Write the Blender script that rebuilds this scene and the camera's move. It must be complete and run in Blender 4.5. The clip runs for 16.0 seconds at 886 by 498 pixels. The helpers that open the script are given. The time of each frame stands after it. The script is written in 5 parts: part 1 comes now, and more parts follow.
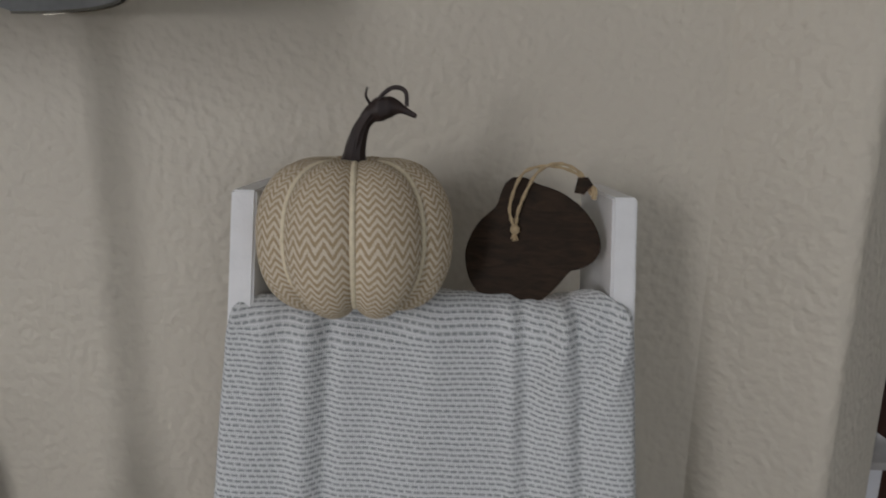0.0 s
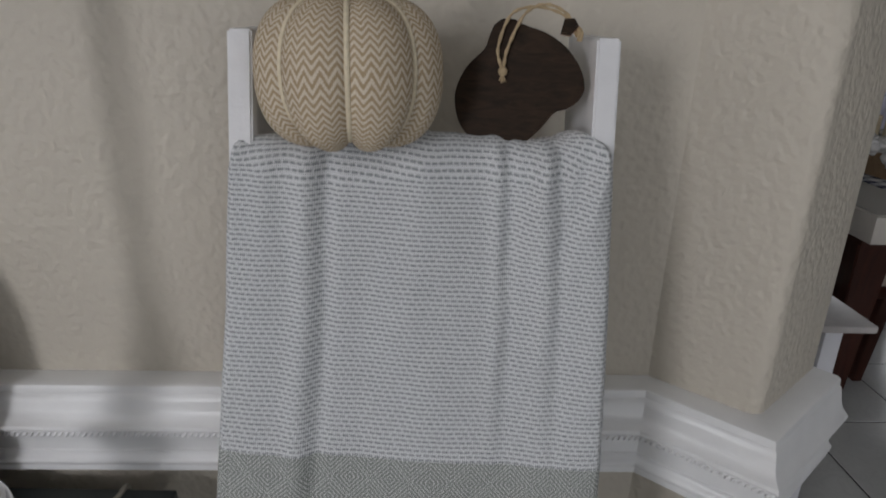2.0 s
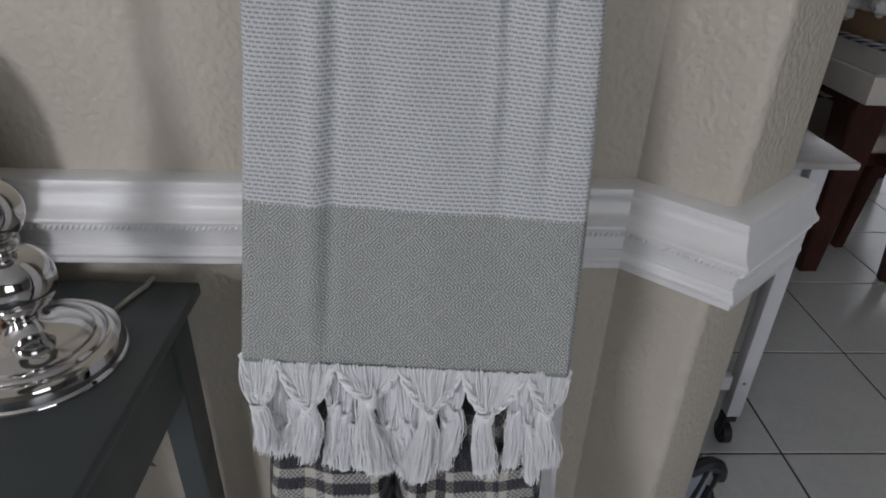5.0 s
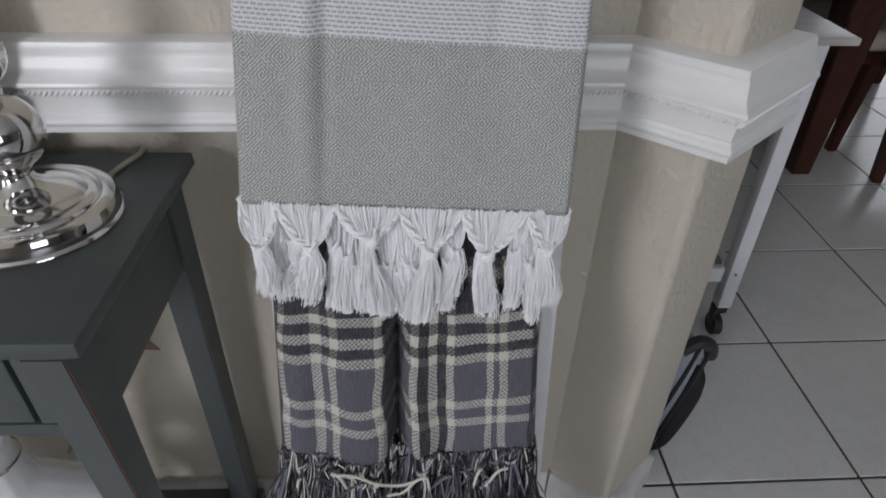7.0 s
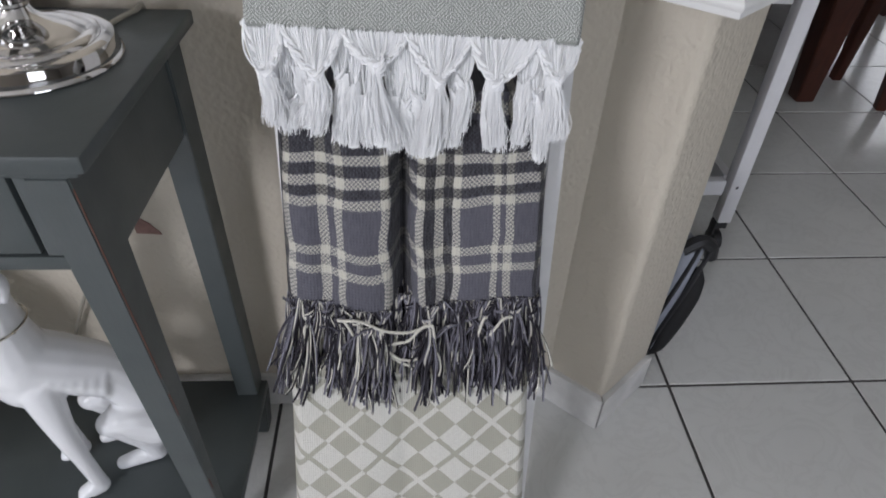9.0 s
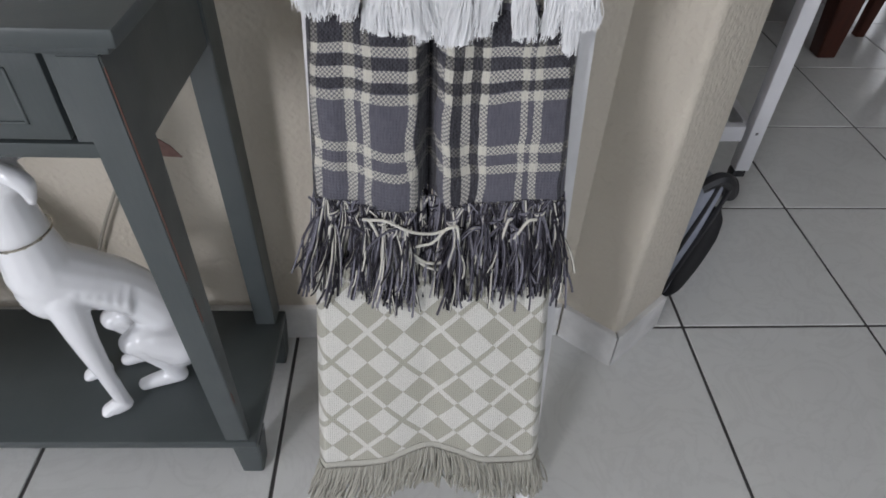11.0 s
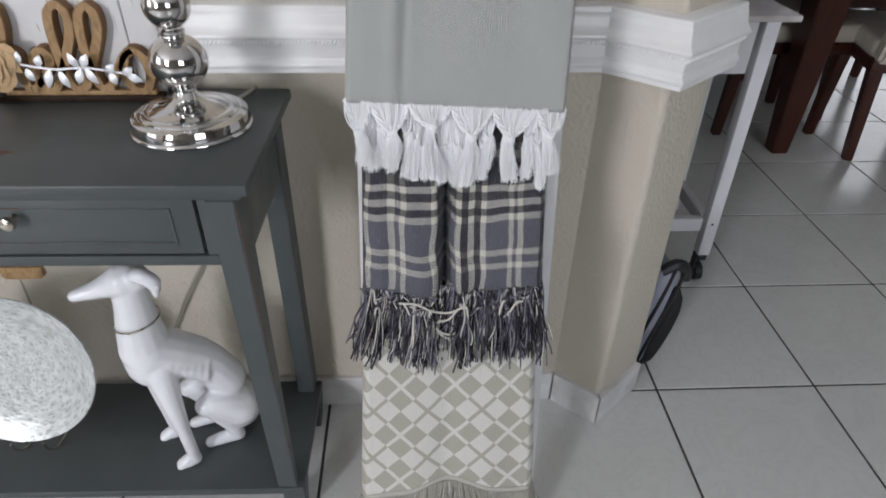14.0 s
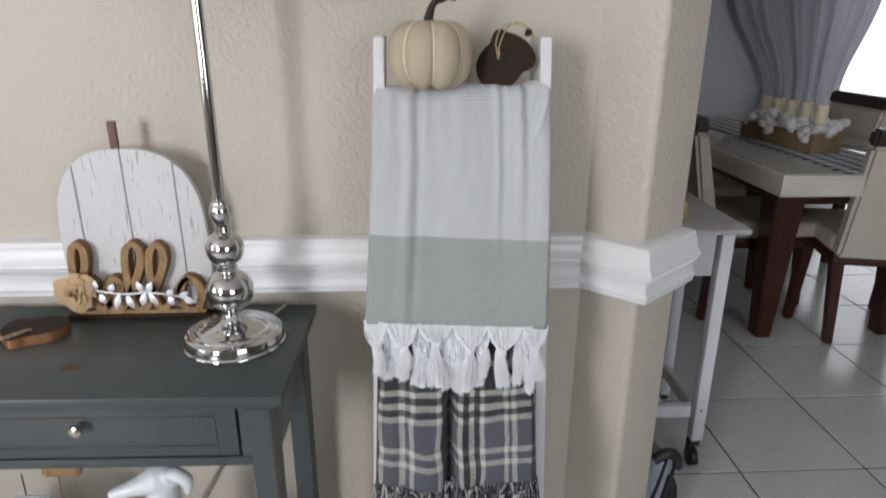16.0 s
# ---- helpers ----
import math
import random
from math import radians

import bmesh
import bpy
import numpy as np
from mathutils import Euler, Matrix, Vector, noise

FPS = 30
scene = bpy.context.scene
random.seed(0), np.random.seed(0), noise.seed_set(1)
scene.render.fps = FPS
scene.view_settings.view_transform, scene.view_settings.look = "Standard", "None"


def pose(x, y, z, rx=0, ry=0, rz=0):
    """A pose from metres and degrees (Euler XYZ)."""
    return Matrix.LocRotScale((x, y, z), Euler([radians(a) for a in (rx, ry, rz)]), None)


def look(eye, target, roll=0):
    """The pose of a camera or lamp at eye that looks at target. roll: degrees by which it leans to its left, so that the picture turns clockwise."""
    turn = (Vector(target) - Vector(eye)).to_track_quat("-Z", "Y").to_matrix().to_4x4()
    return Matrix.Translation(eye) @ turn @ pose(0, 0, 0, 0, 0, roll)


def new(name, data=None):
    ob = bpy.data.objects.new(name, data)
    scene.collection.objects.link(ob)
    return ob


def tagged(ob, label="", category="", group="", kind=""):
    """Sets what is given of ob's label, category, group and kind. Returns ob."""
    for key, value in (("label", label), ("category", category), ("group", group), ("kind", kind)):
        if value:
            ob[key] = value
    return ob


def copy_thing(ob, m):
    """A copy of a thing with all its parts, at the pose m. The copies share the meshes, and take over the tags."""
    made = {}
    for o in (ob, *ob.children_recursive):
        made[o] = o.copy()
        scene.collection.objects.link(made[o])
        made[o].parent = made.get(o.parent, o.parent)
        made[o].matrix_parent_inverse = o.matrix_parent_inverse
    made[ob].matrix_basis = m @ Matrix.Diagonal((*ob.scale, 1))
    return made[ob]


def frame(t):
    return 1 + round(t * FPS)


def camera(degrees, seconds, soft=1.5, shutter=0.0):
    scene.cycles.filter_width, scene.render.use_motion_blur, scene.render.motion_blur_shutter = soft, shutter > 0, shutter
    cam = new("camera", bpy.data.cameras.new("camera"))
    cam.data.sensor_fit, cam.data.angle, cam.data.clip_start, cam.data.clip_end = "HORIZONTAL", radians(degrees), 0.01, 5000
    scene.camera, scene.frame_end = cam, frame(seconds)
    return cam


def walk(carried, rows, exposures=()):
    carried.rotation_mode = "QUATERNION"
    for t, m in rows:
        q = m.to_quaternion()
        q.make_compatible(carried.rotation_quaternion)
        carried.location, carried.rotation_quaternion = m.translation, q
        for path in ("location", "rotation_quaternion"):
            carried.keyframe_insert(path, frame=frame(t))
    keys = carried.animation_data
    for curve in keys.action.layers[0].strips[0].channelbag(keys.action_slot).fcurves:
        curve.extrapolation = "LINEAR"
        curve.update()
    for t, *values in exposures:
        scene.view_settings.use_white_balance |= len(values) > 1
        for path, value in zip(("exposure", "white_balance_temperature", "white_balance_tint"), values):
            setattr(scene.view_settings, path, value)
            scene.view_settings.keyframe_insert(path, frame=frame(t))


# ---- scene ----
cam = camera(70.0, 16.0, 1.75, 0.5)
PATH = [
    (0, (0.009, -0.564, 1.331), (0.037, 1.396, 0.936), 1.3),
    (0.5, (0.017, -0.574, 1.329), (0.087, 1.368, 0.857), 1.4),
    (1, (0.015, -0.585, 1.323), (0.093, 1.336, 0.773), 1.5),
    (1.5, (0.014, -0.591, 1.311), (0.065, 1.304, 0.675), 1.8),
    (2, (0.009, -0.602, 1.296), (0.074, 1.272, 0.6), 1.6),
    (2.5, (0.01, -0.616, 1.287), (0.071, 1.229, 0.518), 1.8),
    (3, (0.008, -0.63, 1.274), (0.073, 1.194, 0.457), 1.8),
    (3.5, (0.004, -0.649, 1.262), (0.062, 1.156, 0.403), 1.4),
    (4, (0.003, -0.66, 1.248), (0.073, 1.121, 0.342), 1.8),
    (6.5, (0.002, -0.713, 1.168), (0.108, 0.933, 0.037), 1.7),
    (7, (-0.003, -0.722, 1.148), (0.105, 0.892, -0.027), 1.4),
    (7.5, (-0.006, -0.739, 1.128), (0.091, 0.855, -0.077), 1.5),
    (8, (-0.004, -0.754, 1.109), (0.092, 0.823, -0.118), 1.4),
    (8.5, (-0.011, -0.773, 1.089), (0.094, 0.781, -0.166), 1.7),
    (9, (-0.014, -0.785, 1.059), (0.103, 0.743, -0.226), 2.1),
    (9.5, (-0.018, -0.797, 1.028), (0.082, 0.703, -0.291), 1.9),
    (10, (-0.022, -0.808, 1.001), (0.068, 0.666, -0.348), 2.1),
    (12.5, (-0.051, -0.915, 1.021), (0.047, 0.586, -0.297), 2.5),
    (13, (-0.056, -0.96, 1.068), (0.042, 0.584, -0.199), 1.9),
    (13.5, (-0.058, -1.005, 1.122), (0.032, 0.595, -0.075), 1.3),
    (14, (-0.063, -1.035, 1.172), (0.031, 0.602, 0.026), 1.0),
    (14.5, (-0.07, -1.067, 1.208), (0.028, 0.629, 0.152), 1.1),
    (15, (-0.073, -1.106, 1.246), (0.032, 0.671, 0.336), 0.7),
    (15.5, (-0.07, -1.129, 1.272), (0.025, 0.701, 0.471), 0.5),
    (16, (-0.072, -1.156, 1.296), (0.023, 0.73, 0.636), 0.2),
]
EXPOSURES = [(0, -1.09, 6450, 13), (1.0, -1.04, 6420, 13), (2.0, -1.05, 6380, 14), (3.5, -1.09, 6300, 15), (4.2, -1.06, 6280, 15), (6.5, -0.72, 6270, 15), (9.0, -0.25, 6270, 15), (12.5, -0.24, 6300, 14), (14.5, -0.25, 6300, 14), (16, -0.25, 6330, 14)]
walk(cam, [(t, look(eye, target, roll)) for t, eye, target, roll in PATH], EXPOSURES)

# ---- light ----
world = bpy.data.worlds.new("world")
scene.world = world
world.use_nodes = True
wn = world.node_tree.nodes
sky = wn.new("ShaderNodeTexSky")
sky.sky_type, sky.sun_disc = "NISHITA", False
sky.sun_elevation, sky.sun_rotation = radians(40), radians(200)
wn["Background"].inputs[1].default_value = 0.12
world.node_tree.links.new(sky.outputs[0], wn["Background"].inputs[0])


def area(name, at, target, w, h, power, color=(1, 1, 1)):
    d = bpy.data.lights.new(name, "AREA")
    d.shape, d.size, d.size_y, d.energy, d.color = "RECTANGLE", w, h, power, color
    o = new(name, d)
    o.matrix_world = look(at, target)
    return o


# daylight lamps in unseen living-room openings; the dining-room glass door has a glowing backdrop
area("unseen_window_lamp", (-2.35, -3.84, 1.62), (-2.3, 0, 1.45), 0.75, 1.3, 108, (0.97, 0.98, 1.0))
# the next two are added fill lamps, in openings assumed out of view
area("unseen_window_lamp", (1.6, -3.84, 1.5), (1.6, 0, 1.4), 1.5, 1.3, 36, (0.92, 0.96, 1.0))
area("unseen_window_lamp", (-3.38, -1.7, 1.5), (0, -1.7, 1.4), 1.2, 1.3, 14, (0.94, 0.97, 1.0))


# ---- materials ----
class Val:
    """A number in a node tree, with arithmetic."""

    def __init__(self, tree, socket):
        self.tree, self.socket = tree, socket

    def op(self, kind, *others):
        n = self.tree.nodes.new("ShaderNodeMath")
        n.operation = kind
        for slot, v in zip(n.inputs, (self, *others)):
            if isinstance(v, Val):
                self.tree.links.new(v.socket, slot)
            else:
                slot.default_value = v
        return Val(self.tree, n.outputs[0])

    def __add__(self, o):
        return self.op("ADD", o)

    def __sub__(self, o):
        return self.op("SUBTRACT", o)

    def __mul__(self, o):
        return self.op("MULTIPLY", o)

    def __truediv__(self, o):
        return self.op("DIVIDE", o)

    def lt(self, o):
        return self.op("LESS_THAN", o)

    def gt(self, o):
        return self.op("GREATER_THAN", o)

    def fract(self):
        return self.op("FRACT")

    def floor(self):
        return self.op("FLOOR")

    def abs(self):
        return self.op("ABSOLUTE")

    def max(self, o):
        return self.op("MAXIMUM", o)

    def min(self, o):
        return self.op("MINIMUM", o)

    def mod(self, o):
        return self.op("FLOORED_MODULO", o)

    def near(self, c, w):
        return (self - c).abs().lt(w)


class Mat:
    """A principled material with a few handy nodes."""

    def __init__(self, name, color=(0.5, 0.5, 0.5), rough=0.5, metal=0.0, spec=0.5):
        self.m = bpy.data.materials.new(name)
        self.m.use_nodes = True
        self.t = self.m.node_tree
        self.b = self.t.nodes["Principled BSDF"]
        self.b.inputs["Base Color"].default_value = (*color, 1)
        self.b.inputs["Roughness"].default_value = rough
        self.b.inputs["Metallic"].default_value = metal
        self.b.inputs["Specular IOR Level"].default_value = spec

    def node(self, kind, **kw):
        n = self.t.nodes.new(kind)
        for k, v in kw.items():
            n.inputs[k].default_value = v
        return n

    def link(self, a, b):
        self.t.links.new(a.socket if isinstance(a, Val) else a, b)

    def coords(self, kind="Object", scale=(1, 1, 1)):
        c = self.t.nodes.new("ShaderNodeTexCoord")
        mp = self.node("ShaderNodeMapping", Scale=scale)
        self.link(c.outputs[kind], mp.inputs[0])
        return mp.outputs[0]

    def world_coords(self, scale=(1, 1, 1)):
        g = self.t.nodes.new("ShaderNodeNewGeometry")
        mp = self.node("ShaderNodeMapping", Scale=scale)
        self.link(g.outputs["Position"], mp.inputs[0])
        return mp.outputs[0]

    def xyz(self, vec):
        n = self.t.nodes.new("ShaderNodeSeparateXYZ")
        self.link(vec, n.inputs[0])
        return [Val(self.t, n.outputs[i]) for i in range(3)]

    def noise(self, vec, scale=10.0, detail=4.0, rough=0.55, distort=0.0):
        n = self.node("ShaderNodeTexNoise", Scale=scale, Detail=detail, Roughness=rough, Distortion=distort)
        self.link(vec, n.inputs["Vector"])
        return Val(self.t, n.outputs["Fac"])

    def ramp(self, fac, stops, interp="LINEAR"):
        n = self.t.nodes.new("ShaderNodeValToRGB")
        n.color_ramp.interpolation = interp
        e = n.color_ramp.elements
        while len(e) < len(stops):
            e.new(0.5)
        for el, (p, c) in zip(e, stops):
            el.position = p
            el.color = (*c, 1) if isinstance(c, tuple) else (c, c, c, 1)
        self.link(fac, n.inputs[0])
        return n.outputs[0]

    def mix(self, fac, a, b):
        n = self.t.nodes.new("ShaderNodeMix")
        n.data_type = "RGBA"
        for v, slot in ((fac, n.inputs[0]), (a, n.inputs[6]), (b, n.inputs[7])):
            if isinstance(v, tuple):
                slot.default_value = (*v, 1)
            elif isinstance(v, (int, float)):
                slot.default_value = v
            else:
                self.link(v, slot)
        return n.outputs[2]

    def color(self, c):
        self.link(c, self.b.inputs["Base Color"])
        return self

    def rough(self, r):
        self.link(r, self.b.inputs["Roughness"])
        return self

    def bump(self, height, dist=0.001, strength=1.0):
        n = self.node("ShaderNodeBump", Distance=dist, Strength=strength)
        self.link(height, n.inputs["Height"])
        self.link(n.outputs[0], self.b.inputs["Normal"])
        return self


def painted(name, col, rough=0.45, var=0.06, grain=0.0004, scale=25):
    k = Mat(name, col, rough)
    p = k.coords()
    n = k.noise(p, scale, 5)
    lo, hi = tuple(c * (1 - var) for c in col), tuple(min(1, c * (1 + var)) for c in col)
    k.color(k.ramp(n, [(0.3, lo), (0.7, hi)]))
    k.bump(k.noise(p, 160, 3), grain)
    return k.m


def wall_paint():
    k = Mat("textured_wall_paint", (0.42, 0.375, 0.315), 0.5, spec=0.35)
    p = k.world_coords()
    crest = k.noise(p, 120, 0.8, 0.4)
    fine = k.noise(p, 40, 2, 0.5)
    pools = k.ramp(crest, [(0.2, 0.0), (0.8, 1.0)])
    tone = k.noise(p, 2.2, 3)
    k.color(k.mix(tone, (0.53, 0.485, 0.405), (0.59, 0.543, 0.458)))
    both = k.t.nodes.new("ShaderNodeMix")
    both.inputs[0].default_value = 0.4
    k.link(pools, both.inputs[2])
    k.link(fine, both.inputs[3])
    k.bump(both.outputs[0], 0.0042, 0.57)
    return k.m


def tile_mat():
    k = Mat("glazed_floor_tile", (0.42, 0.42, 0.4), 0.2, spec=0.36)
    p = k.world_coords()
    info = k.t.nodes.new("ShaderNodeObjectInfo")
    n = k.noise(p, 5, 6, 0.6, 0.8)
    vein = (k.noise(p, 7, 5, 0.6, 2.5) - 0.5).abs()
    base = k.mix(n, (0.6, 0.606, 0.588), (0.7, 0.706, 0.684))
    base = k.mix(k.ramp(vein, [(0.0, 0.14), (0.05, 0.0)]), base, (0.36, 0.36, 0.35))
    base = k.mix(Val(k.t, info.outputs["Random"]) * 0.22, base, (0.53, 0.532, 0.515))
    k.color(base)
    k.rough(k.ramp(k.noise(p, 30, 4), [(0.3, 0.13), (0.7, 0.24)]))
    k.bump(k.noise(p, 90, 3), 0.0003, 0.4)
    return k.m


def chalk_grey():
    k = Mat("dark_grey_chalk_paint", (0.085, 0.095, 0.1), 0.42)
    p = k.world_coords()
    n = k.noise(p, 14, 6, 0.6, 0.6)
    k.color(k.mix(n, (0.049, 0.059, 0.06), (0.073, 0.085, 0.086)))
    k.rough(k.ramp(k.noise(p, 9, 4), [(0.3, 0.3), (0.7, 0.5)]))
    k.bump(k.noise(k.world_coords((1, 1, 0.2)), 220, 3), 0.0003, 0.6)
    return k.m


def wood(name, a, b, rough=0.5, scale=(60, 60, 6), spec=0.4):
    k = Mat(name, a, rough, spec=spec)
    p = k.coords("Object", scale)
    n = k.noise(p, 1.0, 6, 0.65, 1.2)
    k.color(k.mix(k.ramp(n, [(0.3, 0.0), (0.7, 1.0)]), a, b))
    k.bump(n, 0.0006, 0.6)
    return k.m


def whitewash():
    k = Mat("whitewashed_planks", (0.7, 0.69, 0.67), 0.6)
    p = k.world_coords((1, 1, 0.07))
    s = k.noise(p, 330, 3, 0.5, 0.2)
    patch = k.noise(k.world_coords((1, 1, 0.6)), 45, 3)
    worn = k.ramp(s + patch * 0.22, [(0.755, 0.0), (0.79, 0.8)])
    k.color(k.mix(worn, k.mix(patch, (0.62, 0.617, 0.61), (0.7, 0.696, 0.69)), (0.34, 0.31, 0.28)))
    k.bump(s, 0.0006, 0.5)
    return k.m


def uv(k):
    c = k.t.nodes.new("ShaderNodeUVMap")
    return c.outputs[0]


def cloth_common(k, col, cell=0.0012, depth=0.0006):
    """Fine weave relief over the colour."""
    u, v, _ = k.xyz(uv(k))
    k.color(col)
    a = (u / cell).fract() - 0.5
    b = (v / cell).fract() - 0.5
    k.bump(a.abs() + b.abs() + k.noise(uv(k), 900, 2) * 0.8, depth, 0.6)
    k.b.inputs["Sheen Weight"].default_value = 0.15


def grey_blanket_mat():
    k = Mat("white_and_grey_dobby_weave", (0.6, 0.6, 0.6), 0.85, spec=0.2)
    vec = uv(k)
    u, v, _ = k.xyz(vec)
    vv = v + k.noise(vec, 45, 3) * 0.0012
    row = (vv / 0.0034).floor()
    fr = (vv / 0.0034).fract()
    cell = u / 0.0054 + row * 0.37 + k.noise(vec, 160, 2) * 0.5
    tick = ((u - v * 0.45) / 0.0015 + k.noise(vec, 420, 1) * 0.6).fract()
    ragged = tick.lt(0.55) * 0.16 + k.noise(vec, 700, 1) * 0.12
    dash = fr.gt(ragged * -0.5 + 0.36) * fr.lt(ragged + 0.52) * cell.fract().gt(0.2)
    cord = ((u / 0.0016).fract() - 0.5).abs() * 1.3
    ground = k.mix(cord, (0.66, 0.673, 0.677), (0.76, 0.77, 0.775))
    upper = k.mix(dash * (tick.lt(0.62) * 0.35 + 0.5), ground, (0.17, 0.19, 0.195))
    du = ((u / 0.0296).fract() - 0.5).abs()
    dv = ((v / 0.0300).fract() - 0.5).abs()
    far = (du + dv) * -1.0 + 1.0
    ring = ((du + dv).min(far) * 9.0 + k.noise(vec, 260, 2) * 0.22).fract()
    line = ring.lt(0.42)
    plain = v.lt(-0.131)
    broken = (u / 0.0016 + (v / 0.0018).floor() * 0.5).fract().gt(0.34)
    lower = k.mix(line * broken * (plain * -1.0 + 1.0), (0.268, 0.282, 0.264), (0.65, 0.67, 0.64))
    col = k.mix(v.gt(0.0), lower, upper)
    cloth_common(k, col, 0.0015, 0.0011)
    return k.m


def bands(u, spans):
    r = None
    for c, w in spans:
        b = u.near(c, w / 2)
        r = b if r is None else r.max(b)
    return r


def plaid_mat():
    k = Mat("plaid_wool", (0.2, 0.2, 0.22), 0.9, spec=0.15)
    vec = uv(k)
    u, v, _ = k.xyz(vec)
    u = u + (k.noise(vec, 14, 2) - 0.5) * 0.016
    v = v + (k.noise(vec, 11, 2) - 0.5) * 0.009
    grey, cream, dark = (0.088, 0.087, 0.106), (0.55, 0.53, 0.455), (0.012, 0.0115, 0.013)
    warp = k.mix(bands(u, [(-0.1234, 0.007), (-0.089, 0.010), (-0.073, 0.0075), (-0.030, 0.008), (0.0064, 0.008), (0.0252, 0.009), (0.0415, 0.007), (0.081, 0.007), (0.094, 0.008)]), grey, cream)
    # dark stripes; the wide one at -0.015 paints in the centre fold's shade
    black = bands(u, [(-0.1295, 0.005), (-0.015, 0.020), (0.0157, 0.0105), (0.0335, 0.0085), (0.125, 0.005)])
    warp = k.mix(black, warp, dark)
    weft = k.mix(bands(v, [(0.746, 0.009), (0.725, 0.010), (0.705, 0.009), (0.656, 0.0085), (0.6365, 0.0085), (0.79, 0.01)]), grey, cream)
    blackw = bands(v, [(0.765, 0.03), (0.7355, 0.0105), (0.715, 0.009)])
    weft = k.mix(blackw, weft, dark)
    a = (u / 0.0023 + k.noise(vec, 300, 1) * 0.5).floor()
    b = (v / 0.0021 + k.noise(vec, 280, 1) * 0.5).floor()
    check = (a + b).mod(2.0).lt(0.5)
    pick = (check * 0.7 + 0.13) * (black * -0.72 + 1.0)
    pick = pick + (pick * -1.0 + 1.0) * blackw * 0.6
    col = k.mix(pick, warp, weft)
    mp = k.node("ShaderNodeMapping", Scale=(1, 0.12, 1))
    k.link(vec, mp.inputs[0])
    col = k.mix(k.ramp(k.noise(mp.outputs[0], 700, 3), [(0.35, 0.0), (0.65, 0.24)]), col, (0.2, 0.2, 0.23))
    cloth_common(k, col, 0.0032, 0.0012)
    return k.m


def argyle_mat():
    k = Mat("cream_and_sage_argyle", (0.6, 0.6, 0.55), 0.9, spec=0.15)
    vec = uv(k)
    u, v, _ = k.xyz(vec)
    w = (k.noise(vec, 60, 3) - 0.5) * 0.0022
    pu, pv = (u - 0.009) / 0.0853 + w * 9.0, (v - 0.45) / 0.081 + (k.noise(vec, 31, 3) - 0.5) * 0.02
    p, q = pu + pv, pu - pv
    rp, rq = (p + 0.5).floor(), (q + 0.5).floor()
    odd = (rp + rq).mod(2.0).gt(0.5)
    line = (p - rp).abs().min((q - rq).abs()).lt(0.05)
    swap = (odd - line).abs()
    cream, sage = (0.66, 0.655, 0.605), (0.40, 0.39, 0.325)
    col = k.mix(swap, sage, cream)
    nap = k.noise(vec, 520, 3, 0.7)
    col = k.mix(k.ramp(nap, [(0.35, 0.28), (0.6, 0.0)]), col, (0.3, 0.29, 0.25))
    cloth_common(k, col, 0.0026, 0.0016)
    return k.m


def yarn(name, stops, rough=0.9):
    k = Mat(name, (0.5, 0.5, 0.5), rough, spec=0.15)
    g = k.t.nodes.new("ShaderNodeNewGeometry")
    k.color(k.ramp(Val(k.t, g.outputs["Random Per Island"]), stops, "CONSTANT"))
    k.bump(k.noise(k.world_coords(), 1600, 2), 0.0005, 0.8)
    return k.m


def herringbone():
    k = Mat("tan_herringbone_fabric", (0.5, 0.42, 0.28), 0.9, spec=0.15)
    vec = uv(k)
    u, v, _ = k.xyz(vec)
    step = ((u / 0.00085).floor()) * 0.00085
    zig = ((step / 0.0098).fract() - 0.5).abs() * 0.0115
    s = ((v + zig) / 0.005 + k.noise(vec, 260, 2) * 0.3).fract()
    thread = ((u / 0.00115).fract() - 0.5).abs() * 0.5
    line = (s + thread * 0.35).lt(0.56)
    col = k.mix(line, (0.4, 0.3, 0.185), (0.66, 0.585, 0.465))
    strand_gap = ((v * 0.8 - u) / 0.0013).fract().lt(0.24)
    k.color(k.mix(strand_gap * 0.3, col, (0.26, 0.19, 0.11)))
    k.bump(thread + line * 0.5 + k.noise(vec, 800, 2) * 0.5, 0.0007, 0.8)
    return k.m


def mosaic():
    k = Mat("silver_crackle_glass", (0.8, 0.8, 0.8), 0.22, 0.3)
    p = k.coords("Object", (1, 1, 1))
    x, y, z = k.xyz(p)
    zc = z - 0.19
    rad = (x * x + zc * zc).op("SQRT")
    turn = zc.op("ARCTAN2", x)
    comb = k.t.nodes.new("ShaderNodeCombineXYZ")
    k.link(rad * 150.0 + k.noise(p, 30, 2) * 1.5, comb.inputs[0])
    k.link(turn * 7.0, comb.inputs[1])
    cells = k.node("ShaderNodeTexVoronoi", Scale=1.0)
    k.link(comb.outputs[0], cells.inputs["Vector"])
    v = Val(k.t, cells.outputs["Distance"])
    shade = k.xyz(cells.outputs["Color"])[0]
    n = k.noise(p, 60, 4)
    k.color(k.ramp(shade * 0.55 + n * 0.5, [(0.15, (0.4, 0.425, 0.405)), (0.5, (0.55, 0.575, 0.56)), (0.92, (0.74, 0.76, 0.745))]))
    k.rough(k.ramp(v, [(0.0, 0.12), (0.6, 0.4)]))
    k.bump(v * 0.7 + n * 0.6, 0.0012, 0.6)
    return k.m


